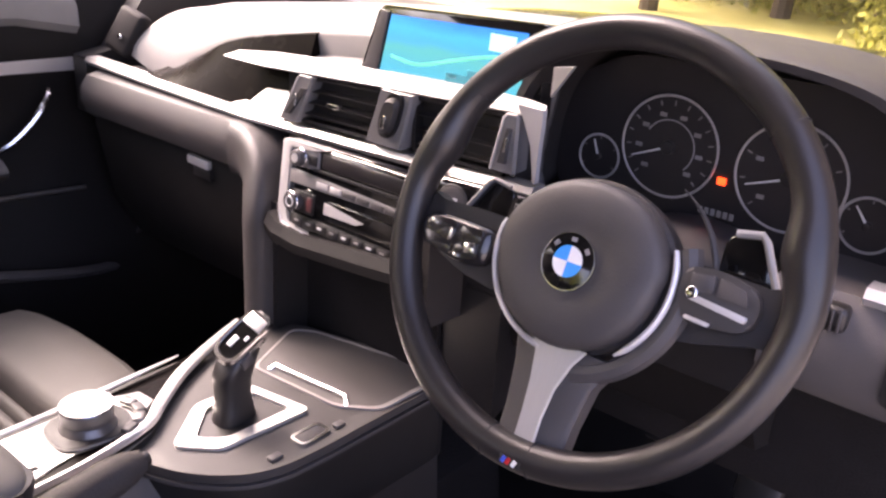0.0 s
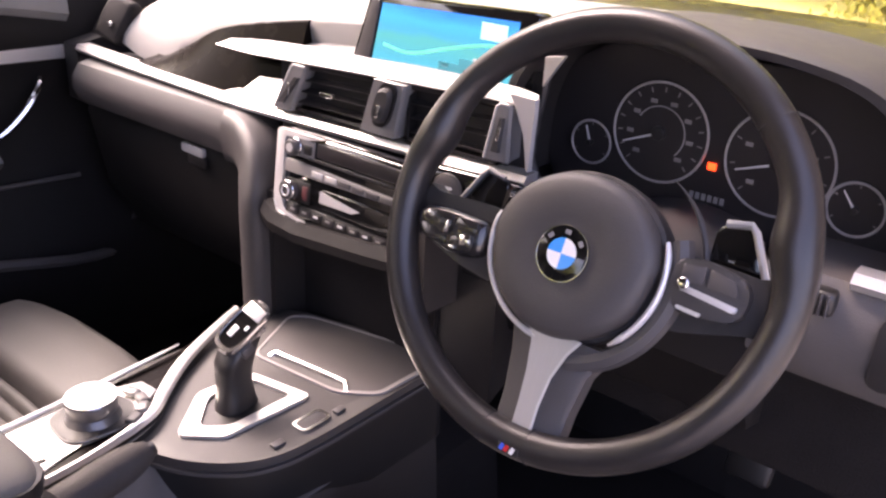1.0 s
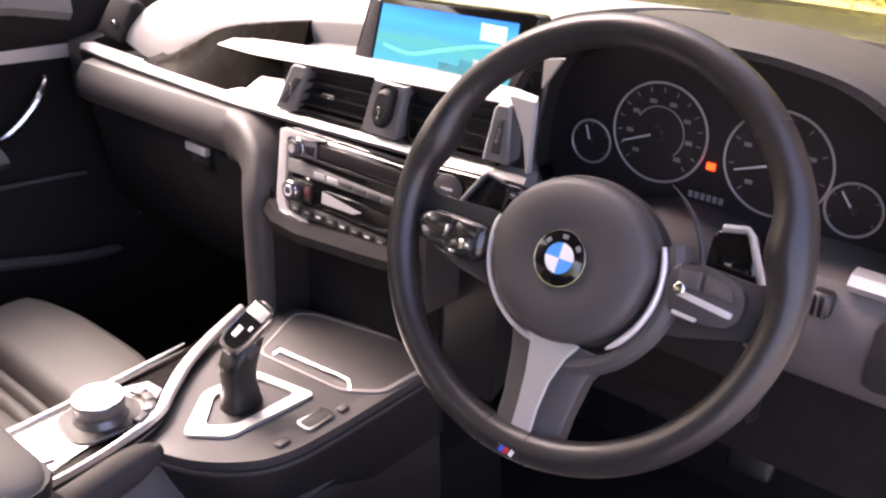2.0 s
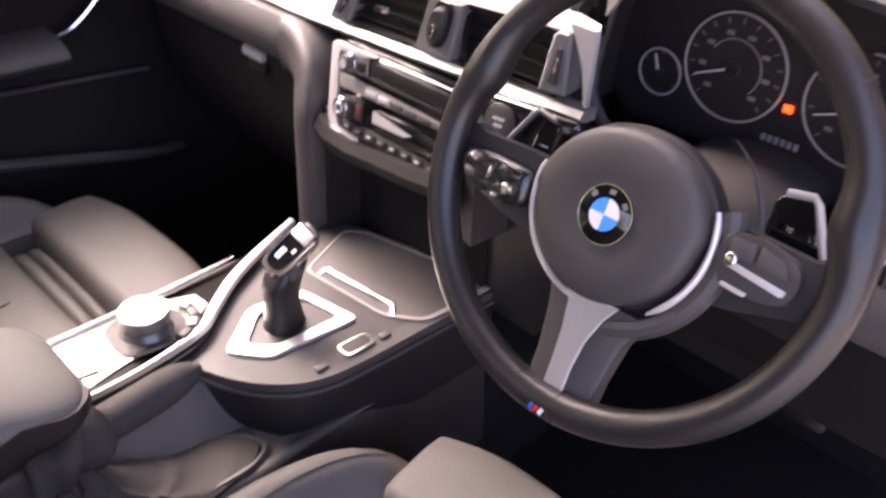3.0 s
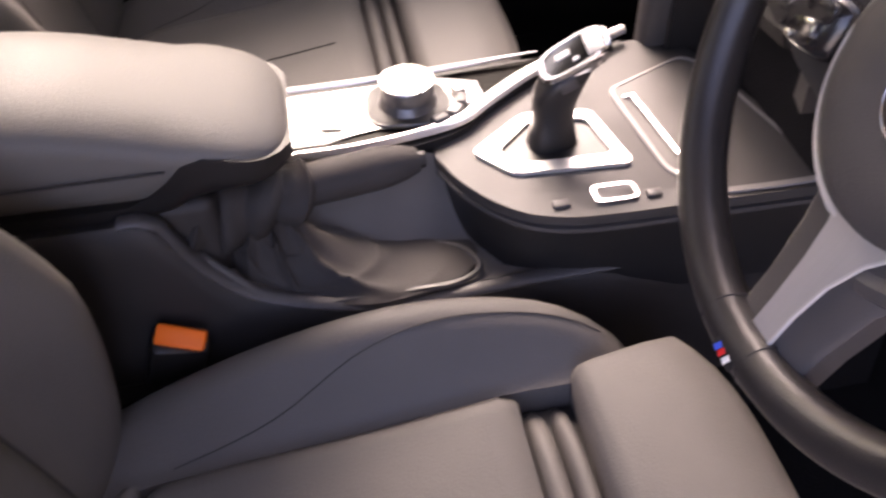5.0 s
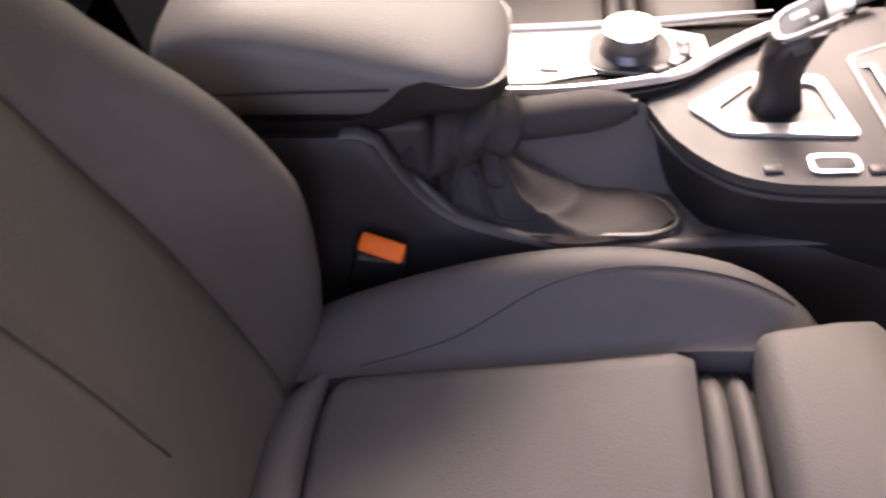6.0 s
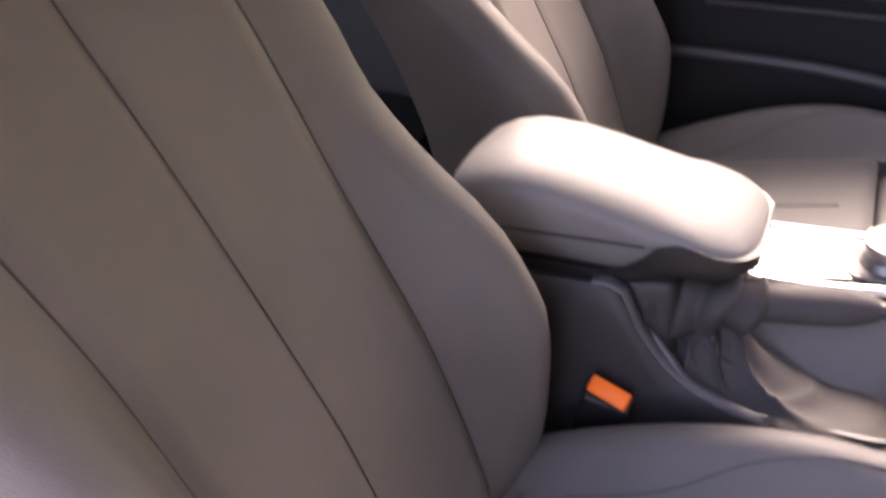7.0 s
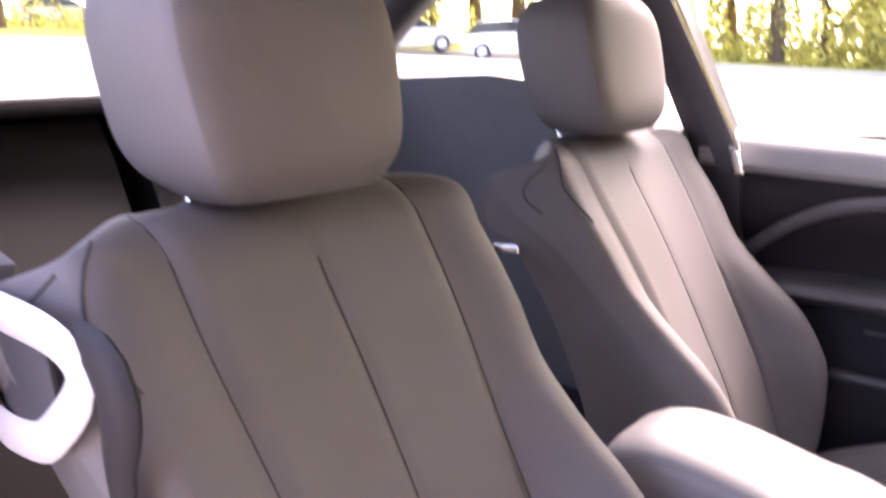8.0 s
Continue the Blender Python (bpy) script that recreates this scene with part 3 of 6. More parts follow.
    part("parcel_shelf", rbox((1.20, 0.42, 0.03), pose(0, -1.72, 1.045), 0.01), DARK_CARPET, s, "dark rear parcel shelf")
    part("rear_bulkhead", rbox((1.34, 0.04, 0.86), pose(0, -1.76, 0.60), 0.01), DARK_CARPET, s)
    return s


shell()


def middle_pillar(sx):
    """The door pillar with its belt hanging from the upper anchor."""
    p = root("door_pillar", pose(sx * 0.70, -0.82, 0.2), "dark door pillar with a seat belt on it", "pillar", kind="structure")
    part("post", loft([[(sx * x + a * 0.03, y + b, z) for a, b in ((-1, -0.05), (1, -0.05), (1, 0.035), (-1, 0.035))] for x, y, z in
                       ((0.73, -0.74, 0.2), (0.725, -0.76, 0.90), (0.66, -0.84, 1.15), (0.585, -0.92, 1.36))]), SOFT_BLACK, p)
    b = part("belt", tube([(sx * 0.67, -0.73, 0.88), (sx * 0.655, -0.765, 0.98), (sx * 0.60, -0.85, 1.22)], 0.022, 8, flat=0.12, up=(1, 0.2, 0)), BELT, p, "dark belt webbing")
    part("edge_line", tube([(sx * 0.652, -0.712, 0.92), (sx * 0.64, -0.745, 1.0), (sx * 0.588, -0.83, 1.22)], 0.004, 6), CHROME, b, "pale glinting belt edge")
    part("anchor", rbox((0.012, 0.022, 0.055), pose(sx * 0.665, -0.72, 0.90, 10, 0, 0), 0.004), CHROME, p, "bright metal belt anchor")


middle_pillar(-1)


def passenger_door():
    d = root("passenger_door", pose(-0.74, -0.2, 0.25), "closed black passenger door with silver trim", "door", kind="structure")
    prof = curve_of([(0.20, -0.70), (0.42, -0.69), (0.47, -0.70), (0.62, -0.735), (0.74, -0.725), (0.80, -0.70), (0.90, -0.725), (0.94, -0.745)])
    part("panel", sheet(lambda u, v: Vector((prof(v) + 0.02 * smooth((u - 0.1) / 0.5), u, v)), lambda u, v: Vector((-0.80, u, v)), span(-0.80, 0.62, 16), span(0.2, 0.94, 26)), DEEP_BLACK, d)
    part("armrest", sheet(lambda u, v: Vector((-0.70 + 0.055 * math.sin(math.pi * v), u, 0.60 + 0.055 * v + 0.04 * smooth((-u - 0.1) / 0.5))), lambda u, v: Vector((-0.74, u, 0.60 + 0.055 * v + 0.04 * smooth((-u - 0.1) / 0.5))),
                          span(-0.70, 0.0, 10), span(0, 1, 9)), MID_GREY, d, "soft grey door armrest")
    part("trim_strip", loft([[(-0.712 + a, y, 0.776 + z + 0.012 * b) for a, b in ((0, -1), (0.008, -1), (0.008, 1), (0, 1))] for y, z in ((-0.32, 0.008), (-0.2, 0.006), (0.04, 0.002), (0.19, -0.003))]), ALU, d, "silver door trim strip")
    part("pull_handle", tube(spline([(-0.715, 0.108, 0.735), (-0.700, 0.10, 0.725), (-0.695, 0.07, 0.69), (-0.70, 0.03, 0.655), (-0.712, 0.0, 0.64)], 12), 0.006, 8), CHROME, d, "slim chrome pull handle")
    part("grab_arch", tube(spline([(-0.70, -0.70, 0.735), (-0.685, -0.63, 0.785), (-0.68, -0.54, 0.822), (-0.685, -0.42, 0.832), (-0.70, -0.25, 0.825)], 14), 0.013, 8), MID_GREY, d, "grey arched door pull")
    part("pocket_lip", tube(spline([(-0.69, -0.55, 0.52), (-0.672, -0.3, 0.505), (-0.67, -0.05, 0.455), (-0.675, 0.12, 0.415), (-0.70, 0.2, 0.40)], 16), 0.010, 8), MID_GREY, d, "grey pocket lip")
    part("crease", tube(spline([(-0.705, -0.5, 0.60), (-0.70, -0.1, 0.575), (-0.70, 0.15, 0.56)], 10), 0.004, 6), MID_GREY, d)
    part("speaker", disc(0.075, 0.008, pose(-0.70, 0.30, 0.42, 0, 90, 0), 24, 0.003), HARD_BLACK, d)
    # The sill's sunlit brightness is put into its colour.
    part("sill_cap", loft([[(x, y, z + k) for x, k in ((-0.775, -0.06), (-0.775, 0.0), (-0.73, 0.004), (-0.705, -0.004), (-0.69, -0.022), (-0.688, -0.055), (-0.70, -0.068))] for y, z in ((-0.80, 0.952), (-0.62, 0.936), (-0.48, 0.925), (-0.2, 0.914), (0.06, 0.909), (0.16, 0.890))]), PAD_LIT, d, "grey window sill, coloured pale as if sunlit")


passenger_door()


def rear_bench():
    b = root("rear_seat", pose(0, -1.35, 0.25), "dark leather rear bench", "seat")
    part("cushion", sheet(lambda u, v: Vector((u, -1.42 + 0.46 * v, 0.40 + 0.03 * v - 0.04 * v ** 6 + 0.012 * math.cos(u * 9))), lambda u, v: Vector((u, -1.42 + 0.46 * v, 0.26)), span(-0.62, 0.62, 25), span(0, 1, 9)), DEEP_BLACK, b)
    for sx in (-1, 1):
        part("backrest", sheet(lambda u, v: Vector((sx * (0.32 + 0.29 * u), -1.42 - 0.18 * v - 0.03 * v ** 6 + 0.02 * (1 - u * u), 0.40 + 0.62 * v)),
                               lambda u, v: Vector((sx * (0.32 + 0.29 * u), -1.56 - 0.14 * v, 0.40 + 0.61 * v)), span(-1, 1, 13), span(0, 1, 9)), DEEP_BLACK, b)
        part("headrest", sheet(lambda u, v: Vector((sx * 0.36 + 0.12 * u, -1.60 - 0.03 * v + 0.02 * (1 - u * u), 1.01 + 0.09 * v)), lambda u, v: Vector((sx * 0.36 + 0.11 * u, -1.69, 1.01 + 0.08 * v)), span(-1, 1, 9), span(0, 1, 5)), DEEP_BLACK, b)


rear_bench()


# ---- front seats ----
BOLSTER = curve_of([(0.28, -0.556), (0.387, -0.498), (0.46, -0.482), (0.56, -0.477), (0.60, -0.489), (0.66, -0.524), (0.72, -0.586), (0.785, -0.645), (0.885, -0.71), (0.93, -0.745)])
CREASE = curve_of([(0.28, -0.53), (0.36, -0.512), (0.412, -0.515), (0.566, -0.558), (0.657, -0.597), (0.75, -0.64), (0.82, -0.675), (0.93, -0.735)])
TOPZ, TOPR = 0.925, 0.045


def seat_path(v):
    """Place along the backrest's front: z below the shoulder, then round over the top. Gives z, the level that the curves read, and the set-back."""
    if v <= TOPZ:
        return v, v, 0.0
    a = min((v - TOPZ) / TOPR, math.pi / 2 + 0.5)
    return TOPZ + TOPR * math.sin(a), TOPZ, TOPR * (1 - math.cos(a)) + 0.02 * math.sin(a)


def half_width(z):
    return 0.235 + 0.025 * smooth((z - 0.70) / 0.20)


EDGE = 0.134


def shoulder(x, z):
    """How far the backrest's upper edge falls at the distance x from its middle: flat, then round the shoulder."""
    t = min(0.995, max(0.0, (x - 0.160) / 0.103))
    return max(0.0, z - 0.83) * 0.42 * (1 - math.sqrt(1 - t * t))


def back_front(a, v):
    z, zr, back = seat_path(v)
    k, b = CREASE(zr), max(BOLSTER(zr), CREASE(zr) + 0.012)
    w = half_width(zr)
    a *= w / 0.235
    edge = EDGE * w / 0.235
    if a < edge:
        y = k - 0.012 * (1 - (a / edge) ** 2) - 0.008 * smooth((a - edge + 0.016) / 0.016)
        y -= 0.003 * math.exp(-(a / 0.005) ** 2) * smooth((zr - 0.48) / 0.04) * smooth((0.95 - zr) / 0.06)
    else:
        t = (a - edge) / (w - edge)
        y = k - 0.008 + (b - k + 0.008) * smooth(t / 0.62) ** 0.8 - (0.045 + 0.035 * smooth((zr - 0.76) / 0.14)) * max(0.0, (t - 0.68) / 0.32) ** 2
    x, drop = a, shoulder(a, z)
    side = max(0.0, (a - edge) / (w - edge))
    return Vector((x, y - back * (1 - 0.75 * side) - 0.4 * drop, z - drop))


def back_rear(a, v):
    z, zr, back = seat_path(v)
    w = half_width(zr)
    deep = 0.125 + 0.03 * smooth((0.7 - zr) / 0.3)
    a *= w / 0.235
    x, drop = a, shoulder(a, z)
    soft = smooth((v - 0.80) / 0.15)
    front = back_front(min(a, w) * 0.235 / w, v).y
    return Vector((x * (0.97 - 0.03 * soft), min(CREASE(zr) - deep + 0.05 * soft, front - 0.030), min(z, TOPZ + 0.02) - 1.7 * drop - 0.030 * soft))


SEAT_Z = curve_of([(-0.66, 0.35), (-0.56, 0.375), (-0.45, 0.398), (-0.30, 0.418), (-0.16, 0.440)])
SIDE_Z = curve_of([(-0.66, 0.335), (-0.56, 0.372), (-0.46, 0.420), (-0.34, 0.462), (-0.24, 0.480), (-0.15, 0.475), (-0.09, 0.460), (-0.055, 0.435), (-0.035, 0.41)])
SIDE_W = curve_of([(-0.56, 0.25), (-0.40, 0.262), (-0.22, 0.262), (-0.13, 0.25), (-0.07, 0.222), (-0.035, 0.195)])


SEAM_A = curve_of([(-0.46, 0.158), (-0.36, 0.172), (-0.28, 0.192), (-0.20, 0.203), (-0.07, 0.205)])


def cushion_top(a, y):
    if a <= 0.150:
        z = SEAT_Z(min(y, -0.155)) - 0.006 * (1 - (a / 0.15) ** 2) - 0.010 * smooth((a - 0.138) / 0.012)
        z -= 0.012 * max(0.0, (y + 0.17) / 0.015) ** 2
    else:
        t = (a - 0.150) / (0.262 - 0.150)
        lo = SEAT_Z(min(y, -0.155)) - 0.012
        z = lo + (SIDE_Z(y) - lo) * smooth(t / 0.52) - 0.085 * max(0.0, (t - 0.62) / 0.38) ** 1.8
        a = 0.150 + t * (SIDE_W(y) - 0.150)
    return Vector((a, y, z))


def front_seat(m, label):
    """One seat: cushion pad and bolsters, thigh rest, backrest pads, shell, headrest, seams and base. The origin is on the seat's centre line."""
    s = root("front_seat", m, label, "seat", "front seats")
    for sx in (-1, 1):
        def f(a, v):
            p = back_front(a, v)
            return Vector((sx * p.x, p.y, p.z))

        def r(a, v):
            p = back_rear(a, v)
            return Vector((sx * p.x, p.y, p.z))
        vs = span(0.30, TOPZ, 26) + span(TOPZ + 0.008, TOPZ + TOPR * 1.57, 8)
        part("backrest_bolster", padded(f, r, [EDGE + 0.0005 + (0.2345 - EDGE) * math.sin(q * math.pi / 2) for q in span(0, 1, 19)], vs, 0.012, True), LEATHER, s, here=True, angle=60)

        def cf(a, y):
            p = cushion_top(a, y)
            return Vector((sx * p.x, p.y, p.z))
        part("cushion_bolster", sheet(cf, lambda a, y: Vector((sx * min(cushion_top(a, y).x, 0.25), y, 0.27)), span(0.1505, 0.262, 17), span(-0.66, -0.035, 30)), LEATHER, s, here=True, angle=60)
        line = [cushion_top(SEAM_A(y), y) + Vector((0, 0, 0.0005)) for y in span(-0.45, -0.07, 22)]
        part("cushion_seam", tube([(sx * p.x, p.y, p.z) for p in line], 0.0007, 5), SEAM, s, here=True)
        # Dark bar along the panel's edge: its seam, with the crease's shade drawn in.
        line = [back_front(EDGE + 0.001, v) + Vector((0, 0.0012, 0)) for v in span(0.40, TOPZ + 0.06, 24)]
        part("seam_and_crease_shade", tube([(sx * p.x, p.y - 0.002, p.z) for p in line], 0.0016, 6), SEAM, s, here=True)
        for pts in ([(0.186, 0.985), (0.203, 0.962), (0.210, 0.93), (0.207, 0.895), (0.200, 0.868)], [(0.214, 0.972), (0.226, 0.945), (0.229, 0.915), (0.227, 0.89)]):
            if sx < 0:
                continue
            line = [back_front(q.x, q.y) + Vector((0, 0.0004, 0)) for q in spline([(a, v, 0) for a, v in pts], 16)]
            part("shoulder_seam", tube([(sx * p.x, p.y, p.z) for p in line], 0.0015, 6), SEAM, s, here=True)
        part("headrest_post", tube([(sx * 0.066, -0.80, 0.93), (sx * 0.066, -0.838, 0.985), (sx * 0.066, -0.85, 1.04)], 0.0055, 10), CHROME, s, "chrome headrest post", here=True)
        part("post_collar", disc(0.013, 0.008, pose(sx * 0.066, -0.824, 0.960, 25, 0, 0), 16, 0.002), HARD_BLACK, s, here=True)

    def full(fn):
        def g(u, v):
            p = fn(abs(u), v)
            return Vector((math.copysign(p.x, u), p.y, p.z))
        return g
    vs = span(0.34, TOPZ, 26) + span(TOPZ + 0.008, TOPZ + TOPR * 1.57, 8)
    part("backrest_panel", sheet(full(back_front), full(back_rear), [u for u in span(-EDGE + 0.0005, EDGE - 0.0005, 41)], vs), LEATHER, s, here=True, angle=60)
    part("centre_seam", tube([back_front(0.0, v) + Vector((0, 0.0012, 0)) for v in span(0.50, 0.915, 24)], 0.0008, 5), SEAM, s, here=True)
    part("seat_shell", loft([[(x * w, CREASE(min(z, 0.93)) + y, z) for x, y in ((-0.9, -0.06), (-1, -0.10), (-0.9, -0.138), (0.9, -0.138), (1, -0.10), (0.9, -0.06))] for z, w in
                             ((0.30, 0.205), (0.5, 0.21), (0.7, 0.205), (0.80, 0.18), (0.85, 0.14))]), HARD_BLACK, s, "black backrest shell", here=True)
    def seat_panel(u, y):
        p = cushion_top(abs(u), y)
        bow = 0.016 * (abs(u) / 0.15) ** 5 * smooth((-0.40 - y) / 0.08)
        return Vector((math.copysign(p.x, u), p.y + bow, p.z - 0.012 * max(0.0, (-0.474 - y) / 0.013) ** 2))
    part("cushion_panel", sheet(seat_panel, lambda u, y: Vector((u, y, 0.29)), span(-0.1495, 0.1495, 31), span(-0.487, -0.47, 7) + span(-0.455, -0.156, 20)), LEATHER, s, here=True, angle=60)
    rows = []
    for x in span(-0.152, 0.152, 25):
        k = max(0.15, 1 - (abs(x) / 0.152) ** 4) ** 0.5
        rows.append([(x, -0.509 + 0.020 * (abs(x) / 0.152) ** 4 + 0.0225 * k * math.cos(q), 0.376 + 0.024 * k * math.sin(q)) for q in (2 * math.pi * j / 20 for j in range(20))])
    part("cushion_roll", loft(rows), LEATHER, s, here=True, angle=70)
    # pleats and pull-out thigh rest
    for y, wide in ((-0.1415, 0.0115), (-0.1195, 0.0095)):
        rows = []
        for x in span(-0.148, 0.148, 17):
            dip = 0.030 * (abs(x) / 0.148) ** 5
            rows.append([(x, y + wide * math.copysign(abs(math.cos(q)) ** 0.8, math.cos(q)), 0.404 - dip + 0.026 * math.copysign(abs(math.sin(q)) ** 0.75, math.sin(q))) for q in (2 * math.pi * k / 20 for k in range(20))])
        part("pleat", loft(rows), LEATHER, s, here=True, angle=70)
    part("pleat_base", rbox((0.29, 0.07, 0.08), pose(0, -0.135, 0.365), 0.005), SOFT_BLACK, s, here=True)
    prof = [(-0.104, 0.36), (-0.106, 0.44), (-0.102, 0.452), (-0.09, 0.457), (-0.03, 0.459), (0.008, 0.456), (0.027, 0.440), (0.034, 0.405), (0.03, 0.37), (0.0, 0.34), (-0.06, 0.335)]

    def rest(x, y, z, k):
        y = y * k + (1 - k) * -0.04
        if y > -0.07:
            y = -0.07 + (y + 0.07) * (1 - 0.26 * (abs(x) / 0.156) ** 4)
        return (x * (1 + 0.075 * smooth((y + 0.10) / 0.10)), y, 0.40 + (z - 0.40) * k - 0.004 * (abs(x) / 0.156) ** 4)
    bm = loft([[rest(x, y, z, k) for y, z in prof] for x, k in [(-0.1565, 0.90), (-0.1555, 0.955), (-0.153, 0.99)] + [(x, 1.0 + 0.015 * (1 - (x / 0.15) ** 2)) for x in span(-0.148, 0.148, 15)] + [(0.153, 0.99), (0.1555, 0.955), (0.1565, 0.90)]])
    part("thigh_rest", bm, LEATHER, s, "grey leather pull-out thigh rest", here=True, angle=50)
    part("cushion_seam", tube([cushion_top(0.0, y) + Vector((0, 0, 0.0006)) for y in span(-0.46, -0.20, 14)], 0.0012, 5), SEAM, s, here=True)
    part("seat_base", rbox((0.44, 0.46, 0.10), pose(0, -0.30, 0.27), 0.02), SOFT_BLACK, s, "black plastic seat base", here=True)
    for x in (-0.19, 0.19):
        part("seat_rail", rbox((0.04, 0.55, 0.05), pose(x, -0.30, 0.215), 0.008), HARD_BLACK, s, here=True)

    # headrest: stuffed pad with a flat front, drawn in towards its foot
    broad = curve_of([(0.0, 0.086), (0.08, 0.104), (0.20, 0.116), (0.36, 0.122), (0.6, 0.126), (0.8, 0.122), (0.92, 0.108), (1.0, 0.088)])

    def hf(u, v):
        return Vector((u * broad(v), -0.714 - 0.035 * v + 0.006 * (1 - u * u) - 0.010 * abs(u) ** 10 - 0.022 * abs(2 * v - 1) ** 5, 0.972 + 0.213 * v))

    def hb(u, v):
        return Vector((u * broad(v) * 1.0, -0.858 - 0.03 * v + 0.012 * abs(u) ** 4 + 0.012 * abs(2 * v - 1) ** 4, 0.982 + 0.195 * v))
    bm = padded(hf, hb, [math.copysign(1 - (1 - abs(u)) ** 1.6, u) for u in span(-1, 1, 23)], span(0, 1, 25), 0.004)
    part("headrest", bm, LEATHER, s, "grey leather headrest", here=True, angle=50)
    return s


SEAT_M = pose(0.37, 0, 0)
driver = front_seat(SEAT_M, "grey leather driver's seat with thigh rest, empty")
passenger = copy_thing(driver, pose(-0.372, -0.05, 0))
tagged(passenger, "grey leather front passenger seat, empty")


def belt_loop(seat):
    """The belt guide on the driver's outer shoulder."""
    pts = [(0.225, -0.90, 0.915), (0.252, -0.84, 0.920), (0.259, -0.790, 0.919), (0.260, -0.730, 0.912), (0.260, -0.703, 0.902), (0.260, -0.694, 0.888), (0.260, -0.701, 0.872), (0.260, -0.732, 0.844), (0.260, -0.758, 0.829), (0.257, -0.815, 0.828), (0.235, -0.88, 0.832)]
    part("belt_guide", tube(spline(pts, 34), 0.0155, 10, flat=0.32, up=(1, 0, 0)), LIGHT_TRIM, seat, "pale grey belt guide loop", here=True)
    part("guide_webbing", loft([[(x - 0.002, y, z), (x + 0.002, y, z), (x + 0.002, y + 0.012, z - 0.075), (x - 0.002, y + 0.012, z - 0.075)] for x, y, z in ((0.236, -0.88, 0.912), (0.257, -0.80, 0.914), (0.258, -0.735, 0.908))]), BELT, seat, "dark belt webbing inside the loop", here=True)
    part("guide_band", tube(spline([(0.252, -0.704, 0.908), (0.257, -0.672, 0.903), (0.258, -0.657, 0.885), (0.256, -0.660, 0.860), (0.253, -0.672, 0.825), (0.249, -0.672, 0.77), (0.243, -0.64, 0.66)], 20), [0.014 + 0.008 * math.exp(-((k - 4) / 4) ** 2) - 0.004 * k / 19 for k in range(20)], 10, flat=0.4, up=(1, 0, 0)), DEEP_BLACK, seat, "black side trim of the backrest", here=True)


belt_loop(driver)
part("release_lever", rbox((0.016, 0.044, 0.013), pose(0.262, -0.802, 0.826, 0, 0, 0), 0.003), CHROME, passenger, "small silver seat release lever", here=True)


def buckle(seat):
    b = part("belt_buckle", rbox((0.028, 0.050, 0.085), pose(0.101, -0.447, 0.404, -17, 18, 0), 0.006), HARD_BLACK, seat, "black seat belt buckle")
    part("press_button", rbox((0.019, 0.044, 0.014), pose(0.116, -0.433, 0.448, -18, 40, -24), 0.003), ORANGE, b, "orange press button")
    part("buckle_stalk", tube([(0.050, -0.44, 0.365), (0.052, -0.46, 0.28)], 0.012, 8), HARD_BLACK, b)


buckle(driver)


